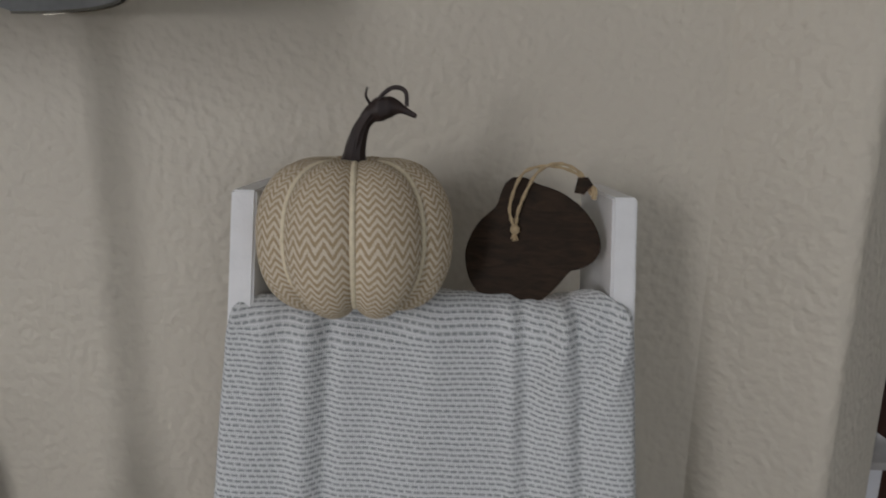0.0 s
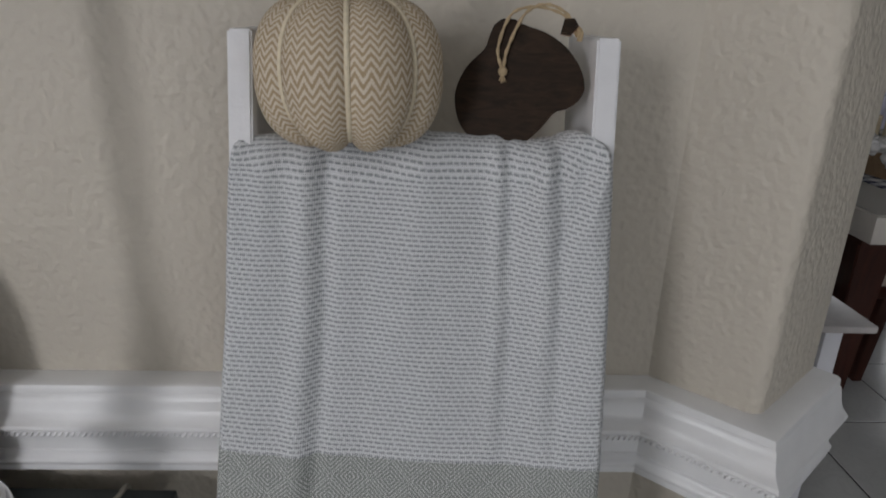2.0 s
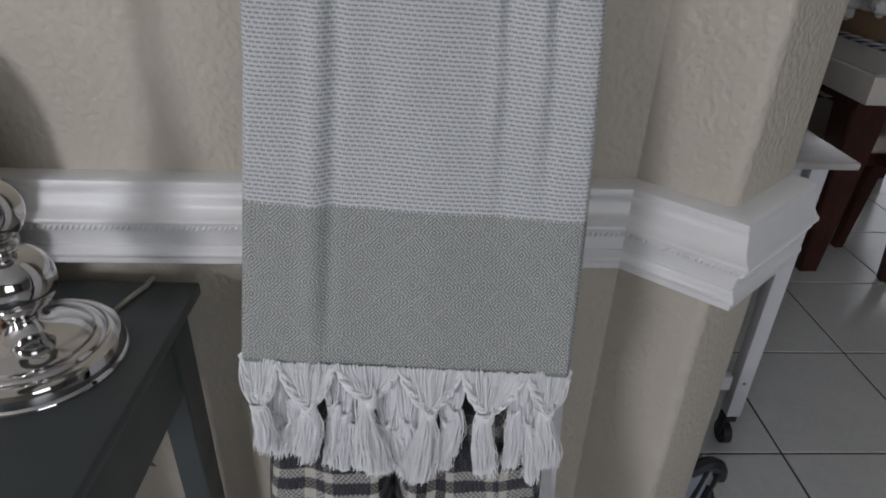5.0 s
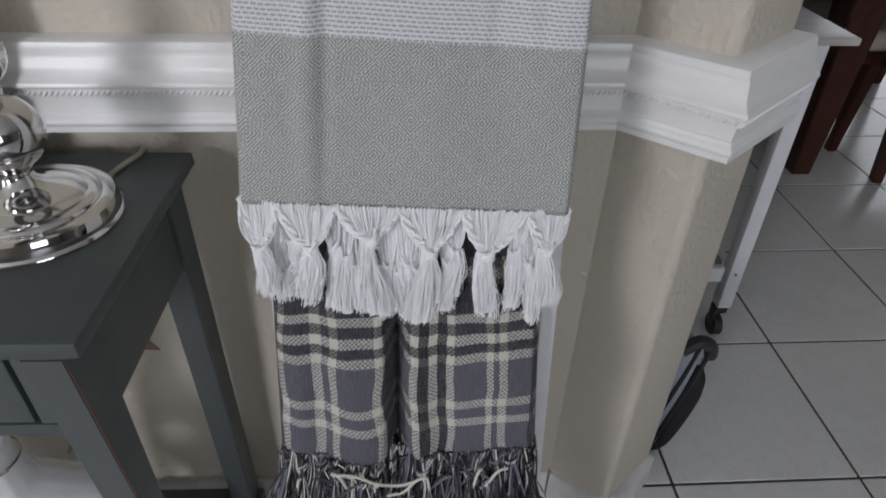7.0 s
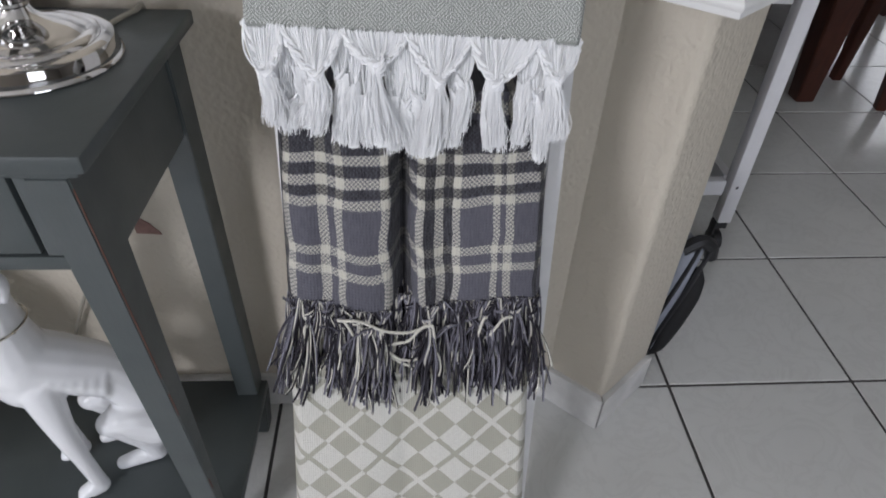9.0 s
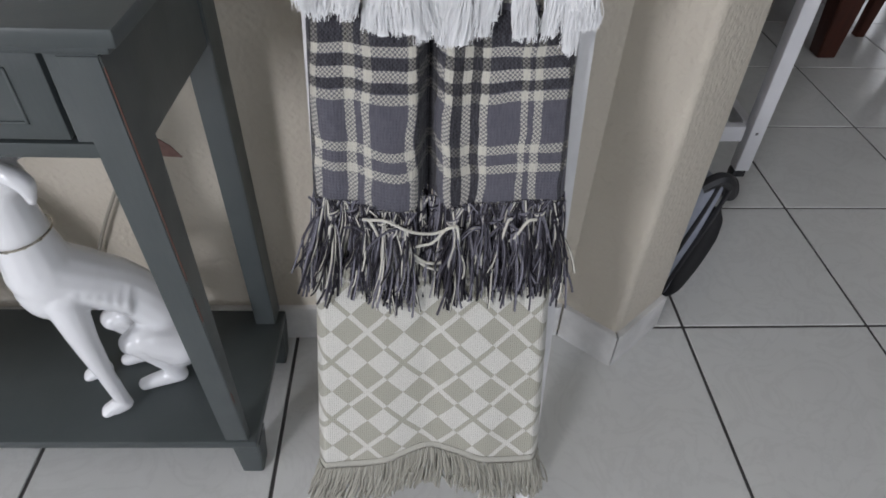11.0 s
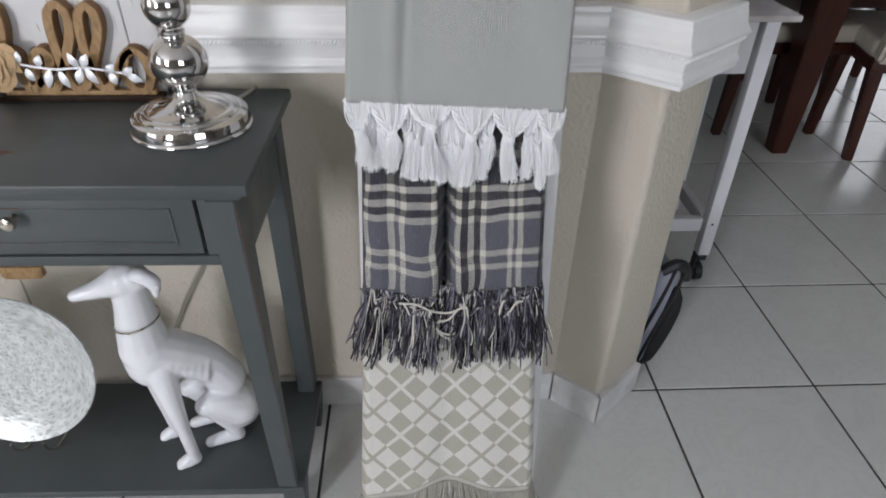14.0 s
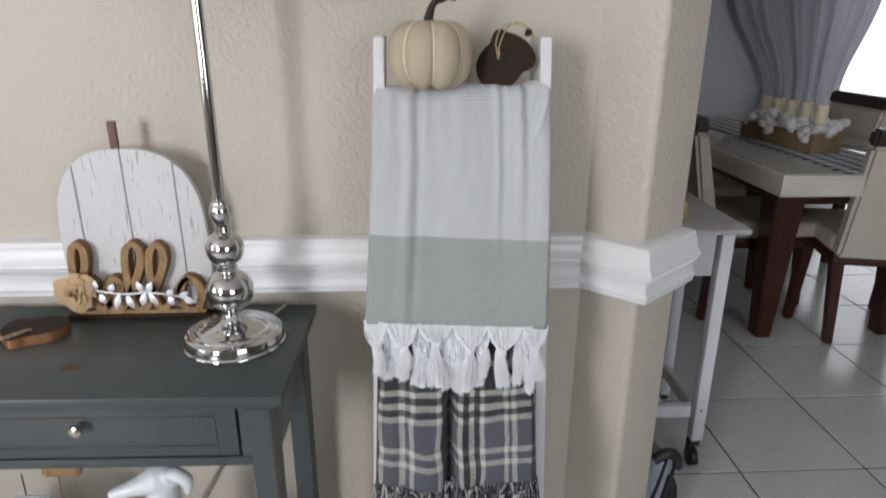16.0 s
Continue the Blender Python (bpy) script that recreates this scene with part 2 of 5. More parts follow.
M_WALL = wall_paint()
M_TRIM = painted("white_gloss_trim", (0.82, 0.82, 0.81), 0.32, 0.04, 0.0003, 12)
M_TILE = tile_mat()
M_GROUT = painted("dark_grout", (0.055, 0.052, 0.05), 0.9)
M_SKIRT = painted("marbled_skirting_tile", (0.68, 0.675, 0.66), 0.25, 0.16, 0.0002, 14)
M_CEIL = painted("ceiling_white", (0.75, 0.74, 0.72), 0.9)
M_GREY = chalk_grey()
M_WORN = wood("bare_red_wood", (0.085, 0.035, 0.025), (0.16, 0.07, 0.048), 0.7)
M_GAP = painted("gap_shade", (0.012, 0.012, 0.012), 0.9)
M_LADDER = painted("white_painted_wood", (0.74, 0.74, 0.745), 0.5, 0.05, 0.0005, 40)
M_CHROME = Mat("polished_chrome", (0.6, 0.59, 0.58), 0.06, 1.0).m
M_NICKEL = Mat("brushed_nickel", (0.62, 0.58, 0.5), 0.22, 1.0).m
M_SHADE = painted("grey_lampshade_fabric", (0.3, 0.31, 0.31), 0.9, 0.1, 0.0008, 60)
M_WHITEWASH = whitewash()
M_BROWN = wood("dark_stained_wood", (0.012, 0.0072, 0.0042), (0.042, 0.0245, 0.0135), 0.6, (40, 170, 40), 0.15)
M_COPPER = Mat("copper_edge", (0.55, 0.27, 0.13), 0.35, 0.8).m
M_CHIP = painted("pinkish_brown_plaster", (0.26, 0.155, 0.135), 0.9, 0.2, 0.001, 60)
M_STEMWOOD = wood("reddish_brown_wood", (0.13, 0.075, 0.055), (0.2, 0.12, 0.09), 0.7)
M_OAK = wood("honey_coloured_wood", (0.2, 0.115, 0.05), (0.42, 0.27, 0.13), 0.6, (70, 50, 26))
M_OAKEDGE = wood("burnt_wood_edge", (0.16, 0.085, 0.04), (0.24, 0.14, 0.07), 0.7)
M_ROSE = wood("tan_wood_shavings", (0.5, 0.33, 0.17), (0.6, 0.42, 0.24), 0.7, (80, 80, 80))
M_SILVER = Mat("silver_glitter", (0.8, 0.81, 0.83), 0.4, 0.25).m
M_PORCELAIN = Mat("white_glazed_ceramic", (0.76, 0.77, 0.785), 0.2).m
M_MOSAIC = mosaic()
M_BLANKET = grey_blanket_mat()
M_PLAID = plaid_mat()
M_ARGYLE = argyle_mat()
M_WHITEYARN = yarn("white_cotton_yarn", [(0, (0.84, 0.85, 0.855)), (0.5, (0.89, 0.895, 0.9)), (0.8, (0.8, 0.81, 0.825))])
M_PLAIDYARN = yarn("mixed_wool_yarn", [(0, (0.025, 0.023, 0.028)), (0.4, (0.19, 0.186, 0.22)), (0.62, (0.075, 0.072, 0.088)), (0.84, (0.58, 0.565, 0.5))])
M_CREAMYARN = yarn("cream_wool_yarn", [(0, (0.6, 0.585, 0.52))])
M_SAGEYARN = yarn("sage_cotton_yarn", [(0, (0.36, 0.35, 0.3)), (0.5, (0.42, 0.41, 0.36)), (0.8, (0.32, 0.31, 0.265))])
M_HERRING = herringbone()
M_PIPING = painted("cream_cotton_cord", (0.68, 0.6, 0.44), 0.9, 0.1, 0.0006, 300)
M_STEM = wood("dark_brown_vine_stem", (0.012, 0.007, 0.0065), (0.035, 0.02, 0.017), 0.5, (120, 120, 20))
M_TWINE = painted("jute_twine", (0.42, 0.32, 0.19), 0.95, 0.2, 0.001, 400)
M_CART = painted("white_cart_paint", (0.72, 0.72, 0.74), 0.35, 0.03)
M_MARBLE = painted("pale_stone_top", (0.5, 0.47, 0.45), 0.25, 0.12, 0.0002, 18)
M_BLACK = painted("black_plastic", (0.015, 0.015, 0.017), 0.45, 0.2)
M_MESH = painted("black_mesh_fabric", (0.007, 0.007, 0.008), 0.8, 0.3, 0.001, 500)
M_MAHOGANY = wood("red_mahogany", (0.03, 0.009, 0.006), (0.065, 0.02, 0.012), 0.3, (30, 30, 5))
M_DARKLEATHER = painted("dark_brown_leather", (0.03, 0.018, 0.014), 0.4, 0.2)
M_CREAM = painted("cream_upholstery", (0.55, 0.5, 0.42), 0.6, 0.05, 0.0006, 30)
M_STONE = painted("polished_cream_stone", (0.62, 0.58, 0.52), 0.12, 0.1, 0.0001, 8)
M_BAG = painted("grey_blue_nylon", (0.27, 0.29, 0.34), 0.6, 0.15)
M_WAX = Mat("ivory_wax", (0.78, 0.68, 0.48), 0.5).m
M_COTTON = painted("white_cotton_bolls", (0.82, 0.81, 0.79), 0.95, 0.05, 0.002, 90)
M_BOX = wood("light_brown_box_wood", (0.25, 0.16, 0.09), (0.36, 0.25, 0.15), 0.7, (8, 60, 60))
M_CORD = painted("pale_lamp_cord", (0.3, 0.28, 0.23), 0.5)
M_DIN = painted("pale_grey_wall_paint", (0.68, 0.7, 0.73), 0.7, 0.03)
# for walls out of view: kept dark to cut bounce and deepen shadows
M_ROOM = painted("dark_unseen_wall_paint", (0.22, 0.2, 0.175), 0.7, 0.05)

def sheer():
    k = Mat("sheer_lavender_curtain", (0.64, 0.63, 0.67), 0.8)
    k.bump(k.noise(k.coords("Object", (1, 1, 0.1)), 300, 2), 0.0005)
    t = k.t.nodes.new("ShaderNodeBsdfTranslucent")
    t.inputs[0].default_value = (0.62, 0.61, 0.655, 1)
    m = k.t.nodes.new("ShaderNodeMixShader")
    m.inputs[0].default_value = 0.35
    k.link(k.b.outputs[0], m.inputs[1])
    k.link(t.outputs[0], m.inputs[2])
    k.link(m.outputs[0], k.t.nodes["Material Output"].inputs[0])
    return k.m


M_CURTAIN = sheer()
M_FRAME = painted("white_door_frame", (0.7, 0.7, 0.7), 0.4)


def glow(name, col, power):
    m = bpy.data.materials.new(name)
    m.use_nodes = True
    t = m.node_tree
    t.nodes.clear()
    e, o = t.nodes.new("ShaderNodeEmission"), t.nodes.new("ShaderNodeOutputMaterial")
    e.inputs[0].default_value, e.inputs[1].default_value = (*col, 1), power
    t.links.new(e.outputs[0], o.inputs[0])
    return m


M_DAY = glow("bright_daylight_outside", (0.95, 0.98, 1.0), 3.0)


def runner_mat():
    k = Mat("blue_and_white_checked_runner", (0.3, 0.3, 0.4), 0.85)
    x, y, _ = k.xyz(k.coords())
    a = (x / 0.068).fract().gt(0.5)
    b = (y / 0.068).fract().gt(0.5)
    k.color(k.mix((a + b) * 0.5, (0.72, 0.72, 0.72), (0.03, 0.035, 0.07)))
    return k.m


M_RUNNER = runner_mat()


# ---- building helpers ----
def ob_from(name, bm, mats, parent=None, label="", smooth=True, at=None):
    me = bpy.data.meshes.new(name)
    bm.normal_update()
    bm.to_mesh(me)
    bm.free()
    for m in mats if isinstance(mats, (list, tuple)) else [mats]:
        me.materials.append(m)
    if smooth:
        for p in me.polygons:
            p.use_smooth = True
        me.set_sharp_from_angle(angle=radians(38))
    o = new(name, me)
    if parent is not None:
        o.parent = parent
    if at is not None:
        o.location = at
    if label:
        tagged(o, label)
    return o


def part(name, bm, mats, parent, label="", smooth=True):
    return ob_from(name, bm, mats, parent, label, smooth)


def thing(name, at, label, category, group=""):
    e = new(name)
    e.location = at
    e.empty_display_size = 0.05
    return tagged(e, label, category, group)


def structure(name, bm, mats, label="", smooth=True):
    return tagged(ob_from(name, bm, mats, None, "", smooth), label, "", "", "structure")


def box(x0, x1, y0, y1, z0, z1, bevel=0.0, bm=None, seg=2):
    bm = bm or bmesh.new()
    b = bmesh.new()
    bmesh.ops.create_cube(b, size=1)
    for v in b.verts:
        v.co = Vector(((x0 + x1) / 2 + v.co.x * (x1 - x0), (y0 + y1) / 2 + v.co.y * (y1 - y0), (z0 + z1) / 2 + v.co.z * (z1 - z0)))
    if bevel:
        bmesh.ops.bevel(b, geom=b.edges[:], offset=bevel, segments=seg, affect="EDGES", profile=0.5)
    return merge(bm, b)


def merge(bm, other, m=None, mat=0):
    """Adds other's faces to bm, and frees other."""
    vs = {v: bm.verts.new(m @ v.co if m is not None else v.co) for v in other.verts}
    src = other.loops.layers.uv.active
    dst = (bm.loops.layers.uv.active or bm.loops.layers.uv.new("UVMap")) if src else None
    for f in other.faces:
        nf = bm.faces.new([vs[v] for v in f.verts])
        nf.material_index = f.material_index + mat
        if src:
            for a, b in zip(nf.loops, f.loops):
                a[dst].uv = b[src].uv
    other.free()
    return bm


def prism(outline, z0, z1, bevel=0.0, seg=2):
    """An outline in x, y raised from z0 to z1."""
    bm = bmesh.new()
    lo = [bm.verts.new((x, y, z0)) for x, y in outline]
    hi = [bm.verts.new((x, y, z1)) for x, y in outline]
    n = len(outline)
    bm.faces.new(lo[::-1])
    bm.faces.new(hi)
    for i in range(n):
        bm.faces.new((lo[i], lo[(i + 1) % n], hi[(i + 1) % n], hi[i]))
    bmesh.ops.recalc_face_normals(bm, faces=bm.faces[:])
    if bevel:
        es = [e for e in bm.edges if abs(e.verts[0].co.z - e.verts[1].co.z) < 1e-6]
        bmesh.ops.bevel(bm, geom=es, offset=bevel, segments=seg, affect="EDGES")
    return bm


def lathe(profile, n=48, bm=None, at=(0, 0, 0)):
    """Turns (radius, height) pairs round the z axis."""
    bm = bm or bmesh.new()
    rings = []
    for r, z in profile:
        if r < 1e-6:
            rings.append([bm.verts.new((at[0], at[1], at[2] + z))])
        else:
            rings.append([bm.verts.new((at[0] + r * math.cos(2 * math.pi * i / n), at[1] + r * math.sin(2 * math.pi * i / n), at[2] + z)) for i in range(n)])
    for a, b in zip(rings, rings[1:]):
        for i in range(n):
            j = (i + 1) % n
            f = [a[i % len(a)], a[j % len(a)], b[j % len(b)], b[i % len(b)]]
            f = list(dict.fromkeys(f))
            if len(f) > 2:
                bm.faces.new(f)
    bmesh.ops.recalc_face_normals(bm, faces=bm.faces[:])
    return bm


def spline(pts, per=6):
    """A smooth line through the points."""
    p = [Vector(q) for q in pts]
    p = [2 * p[0] - p[1], *p, 2 * p[-1] - p[-2]]
    out = []
    for i in range(1, len(p) - 2):
        for s in range(per):
            t = s / per
            out.append(0.5 * (2 * p[i] + (p[i + 1] - p[i - 1]) * t + (2 * p[i - 1] - 5 * p[i] + 4 * p[i + 1] - p[i + 2]) * t * t + (3 * p[i] - p[i - 1] - 3 * p[i + 1] + p[i + 2]) * t**3))
    out.append(p[-2])
    return out


def tube(bm, pts, radius, sides=6, squash=1.0, caps=True):
    """A tube along pts; radius: a number or a function of 0..1."""
    rings, n = [], len(pts)
    side = Vector((0, 0, 1)) if abs((pts[-1] - pts[0]).normalized().z) < 0.8 else Vector((0, 1, 0))
    for i, p in enumerate(pts):
        d = pts[min(i + 1, n - 1)] - pts[max(i - 1, 0)]
        d = d.normalized() if d.length > 1e-9 else Vector((0, 0, 1))
        a = side - d * side.dot(d)
        a = a.normalized() if a.length > 1e-6 else d.orthogonal().normalized()
        side = a
        b = d.cross(a)
        r = radius(i / (n - 1)) if callable(radius) else radius
        rings.append([bm.verts.new(p + a * (r * math.cos(2 * math.pi * k / sides)) + b * (r * squash * math.sin(2 * math.pi * k / sides))) for k in range(sides)])
    for u, v in zip(rings, rings[1:]):
        for k in range(sides):
            bm.faces.new((u[k], u[(k + 1) % sides], v[(k + 1) % sides], v[k]))
    if caps:
        bm.faces.new(rings[0][::-1])
        bm.faces.new(rings[-1])
    return bm


def sheet(fn, nu, nv, uvfn, thick=0.0):
    """A grid of points fn(a, b), a and b from 0 to 1, with its own cloth coordinates."""
    bm = bmesh.new()
    lay = bm.loops.layers.uv.new("UVMap")
    g = [[bm.verts.new(fn(i / nu, j / nv)) for j in range(nv + 1)] for i in range(nu + 1)]
    for i in range(nu):
        for j in range(nv):
            f = bm.faces.new((g[i][j], g[i + 1][j], g[i + 1][j + 1], g[i][j + 1]))
            for lp, (a, b) in zip(f.loops, ((i, j), (i + 1, j), (i + 1, j + 1), (i, j + 1))):
                lp[lay].uv = uvfn(a / nu, b / nv)
    bm.normal_update()
    if thick:
        bmesh.ops.solidify(bm, geom=bm.faces[:], thickness=thick)
    return bm


def bell(x):
    return math.exp(-x * x)


def lerp(a, b, t):
    return a + (b - a) * t


def table_of(x, rows):
    """A value read between rows of (x, value)."""
    if x <= rows[0][0]:
        return rows[0][1]
    for (a, u), (b, v) in zip(rows, rows[1:]):
        if x <= b:
            return u + (v - u) * (x - a) / (b - a)
    return rows[-1][1]


# ---- structure ----
def rounded_plan(pts, radii, n=6):
    """A plan with its corners rounded."""
    out = []
    for i, p in enumerate(pts):
        r = radii[i]
        p = Vector(p)
        if not r:
            out.append(tuple(p))
            continue
        a, b = (Vector(pts[i - 1]) - p).normalized(), (Vector(pts[(i + 1) % len(pts)]) - p).normalized()
        half = a.angle(b) / 2
        d = r / math.tan(half)
        c = p + (a + b).normalized() * (r / math.sin(half))
        s, e = p + a * d - c, p + b * d - c
        for k in range(n + 1):
            v = (s * (1 - k / n) + e * (k / n)).normalized() * r
            out.append(tuple(c + v))
    return out


WALL_Y = 0.01
PLAN = [(-3.5, WALL_Y), (0.265, WALL_Y), (0.352, -0.068), (0.469, 0.032), (0.469, 0.15), (-3.5, 0.15)]
structure("wall_north", prism(rounded_plan(PLAN, [0, 0, 0.016, 0.016, 0.01, 0]), -0.01, 2.5), M_WALL, "beige textured plaster wall ending in an angled pillar")


def holed_wall(name, axis, at, span, holes, thick, mat, label):
    """A wall along x or y with openings (from, to, bottom, top)."""
    bm = bmesh.new()

    def add(a, b, z0, z1):
        if axis == "x":
            box(a, b, at, at + thick, z0, z1, 0, bm)
        else:
            box(at, at + thick, a, b, z0, z1, 0, bm)

    cur = span[0]
    for a, b, z0, z1 in holes:
        add(cur, a, -0.01, 2.5)
        if z0 > 0:
            add(a, b, -0.01, z0)
        add(a, b, z1, 2.5)
        cur = b
    add(cur, span[1], -0.01, 2.5)
    return structure(name, bm, mat, label, smooth=False)


# unseen south, west and east walls, darkened so the chrome reflects less light
holed_wall("wall_south", "x", -4.1, (-3.6, 5.1), [(-2.75, -1.95, 0.95, 2.3), (0.8, 2.4, 0.8, 2.2)], 0.15, M_ROOM, "unseen wall closing the room, dark to cut bounce, with two windows")
holed_wall("wall_west", "y", -3.6, (-3.95, 3.9), [(-2.35, -1.05, 0.8, 2.2)], 0.1, M_ROOM, "unseen wall closing the room, dark to cut bounce, with a window")
holed_wall("wall_east", "y", 5.0, (-3.95, 3.9), [], 0.1, M_ROOM, "plain unseen wall closing the room, dark to cut bounce")
holed_wall("wall_dining", "x", 3.9, (-3.6, 5.1), [(3.05, 4.75, 0.0, 2.1)], 0.12, M_DIN, "pale grey dining-room wall with a glass door")
structure("ceiling", box(-3.6, 5.1, -4.1, 4.02, 2.5, 2.6), M_CEIL, "plain white ceiling", smooth=False)
floor = structure("floor", box(-3.6, 5.1, -4.1, 4.02, -0.06, -0.0025), M_GROUT, "dark grout bed under grey floor tiles", smooth=False)


def window(name, axis, at, a, b, z0, z1, label):
    w = structure(name, box(*((a, b, at, at + 0.05, z0, z0 + 0.04) if axis == "x" else (at, at + 0.05, a, b, z0, z0 + 0.04)), 0.004), M_FRAME, label)
    for lo, hi, u0, u1 in ((a, a + 0.04, z0 + 0.04, z1), (b - 0.04, b, z0 + 0.04, z1), (a + 0.04, b - 0.04, z1 - 0.04, z1)):
        part("window_frame", box(*((lo, hi, at, at + 0.05, u0, u1) if axis == "x" else (at, at + 0.05, lo, hi, u0, u1)), 0.004), M_FRAME, w)
    return w


window("window_1", "x", -4.05, -2.75, -1.95, 0.95, 2.3, "unseen white framed window with a daylight lamp in it")
# added openings that house the two fill lamps, never in view
window("fill_window_2", "x", -4.05, 0.8, 2.4, 0.8, 2.2, "unseen white framed window with a daylight lamp in it")
window("fill_window_3", "y", -3.57, -2.35, -1.05, 0.8, 2.2, "unseen white framed window with a daylight lamp in it")
structure("backdrop", box(2.95, 4.9, 4.05, 4.07, -0.05, 2.2), M_DAY, "overexposed daylight beyond the glass door", smooth=False)


def offset_path(pts, p):
    """Shifts a plan line to its right by p, with mitred corners."""
    out = []
    for i in range(len(pts)):
        ns = []
        if i:
            d = (Vector(pts[i]) - Vector(pts[i - 1])).normalized()
            ns.append(Vector((d.y, -d.x)))
        if i < len(pts) - 1:
            d = (Vector(pts[i + 1]) - Vector(pts[i])).normalized()
            ns.append(Vector((d.y, -d.x)))
        n = sum(ns, Vector((0, 0)))
        n = n / n.length_squared * (1 if len(ns) == 1 else 2)
        out.append(Vector(pts[i]) + n * p)
    return out


def moulding(path, profile):
    """Sweeps (outward, height) along a plan path."""
    bm = bmesh.new()
    cols = []
    for p, z in profile:
        cols.append([bm.verts.new((q.x, q.y, z)) for q in offset_path(path, p)])
    for a, b in zip(cols, cols[1:]):
        for i in range(len(path) - 1):
            bm.faces.new((a[i], b[i], b[i + 1], a[i + 1]))
    for k in (0, len(path) - 1):
        bm.faces.new([c[k] for c in cols])
    bmesh.ops.recalc_face_normals(bm, faces=bm.faces[:])
    return bm


PATH_W = [(-3.5, WALL_Y), (0.265, WALL_Y), (0.352, -0.068), (0.469, 0.032), (0.469, 0.15)]
RAIL = [(-0.004, 0.921), (0.030, 0.921), (0.0345, 0.919), (0.036, 0.915), (0.036, 0.911), (0.0385, 0.909), (0.0405, 0.902), (0.0425, 0.894), (0.0455, 0.887), (0.0505, 0.8815), (0.0545, 0.879), (0.0555, 0.8755), (0.0535, 0.8725), (0.0495, 0.8715),
        (0.0475, 0.870), (0.0465, 0.8615), (0.0425, 0.8605), (0.0405, 0.856), (0.0390, 0.847), (0.0385, 0.8415), (0.0405, 0.8405), (0.0405, 0.8375), (0.0425, 0.835), (0.0455, 0.8325), (0.0465, 0.829), (0.0455, 0.8255), (0.0430, 0.8235), (0.0430, 0.8165), (0.0405, 0.8155), (-0.004, 0.8155)]
RAIL = [(0.82 * x if x > 0 else x, z) for x, z in RAIL]
trim = structure("trim", moulding(PATH_W[:4], RAIL), M_TRIM, "white moulded chair rail running along the wall")
bead = bmesh.new()
line = offset_path(PATH_W[:4], 0.038)
for a, b in zip(line, line[1:]):
    n = int((b - a).length / 0.0062)
    if a.x < -1.6:
        a = a + (b - a).normalized() * 2.2
        n = int((b - a).length / 0.0062)
    ang = math.atan2(b.y - a.y, b.x - a.x)
    for i in range(n):
        c = a + (b - a) * ((i + 0.5) / n)
        e = bmesh.new()
        bmesh.ops.create_icosphere(e, subdivisions=1, radius=1)
        s = random.uniform(0.85, 1.1)
        merge(bead, e, Matrix.Translation((c.x, c.y, 0.8655)) @ Matrix.Rotation(ang, 4, "Z") @ Matrix.Rotation(0.6, 4, "Y") @ Matrix.Diagonal((0.0021 * s, 0.0034, 0.0048, 1)))
tagged(part("bead_moulding", bead, M_TRIM, trim), kind="stuff")

# skirting of cut tiles, with a joint at each change of direction
for k, (i, a, b) in enumerate(((0, 0.45, 0.9), (0, 0.9, 1.0), (1, 0, 1), (2, 0, 1))):
    p, q = Vector(PATH_W[i]), Vector(PATH_W[i + 1])
    o = [Vector(v) for v in offset_path(PATH_W, 0.0105)]
    op, oq = o[i], o[i + 1]
    g = 0.0022
    d = (q - p).normalized() * g
    A, B = p.lerp(q, a), p.lerp(q, b)
    OA, OB = op.lerp(oq, a), op.lerp(oq, b)
    if not k:
        A, OA = Vector((-1.6, WALL_Y)), Vector((-1.6, WALL_Y - 0.0105))
        B, OB = Vector((0.0, WALL_Y)), Vector((0.0, WALL_Y - 0.0105))
    if k == 1:
        A, OA = Vector((0.0, WALL_Y)), Vector((0.0, WALL_Y - 0.0105))
    pts = [tuple(A + d - Vector((0, -0.004))), tuple(B - d - Vector((0, -0.004))), tuple(OB - d), tuple(OA + d)]
    structure("baseboard", prism(pts, -0.001, 0.086, 0.0015), M_SKIRT, "pale marbled skirting tile along the wall")

# ---- dining-room curtain ----
cur = thing("curtain", (2.25, 3.72, 0.02), "lavender grey gathered curtain drawn beside a glass door", "curtain")


def curtain_pt(a, b):
    pull = bell((b - 0.36) / 0.22)
    left, right = lerp(0.0, 0.4, pull), lerp(1.22, 1.0, pull)
    x = lerp(left, right, a)
    y = 0.04 * math.sin(a * 46 + 1.3 * math.sin(a * 9)) * (1 - 0.5 * pull) + 0.015 * math.sin(a * 90 + b * 3)
    return Vector((x, y, b * 2.25))


part("drape", sheet(curtain_pt, 150, 24, lambda a, b: (a, b), 0.004), M_CURTAIN, cur)
bm = bmesh.new()
tube(bm, [Vector((-0.05, 0, 2.27)), Vector((2.6, 0, 2.27))], 0.012, 10)
part("curtain_rod", bm, M_NICKEL, cur)


# ---- blanket ladder ----
def skew_bar(bm, lo, hi, bevel=0.0015):
    """A bar between two rectangles (x0, x1, y0, y1, z)."""
    b = bmesh.new()
    vs = []
    for x0, x1, y0, y1, z in (lo, hi):
        vs.append([b.verts.new(c) for c in ((x0, y0, z), (x1, y0, z), (x1, y1, z), (x0, y1, z))])
    b.faces.new(vs[0][::-1])
    b.faces.new(vs[1])
    for i in range(4):
        b.faces.new((vs[0][i], vs[0][(i + 1) % 4], vs[1][(i + 1) % 4], vs[1][i]))
    bmesh.ops.recalc_face_normals(b, faces=b.faces[:])
    if bevel:
        bmesh.ops.bevel(b, geom=b.edges[:], offset=bevel, segments=2, affect="EDGES")
    return merge(bm, b)


LX, LY = 0.0, -0.33
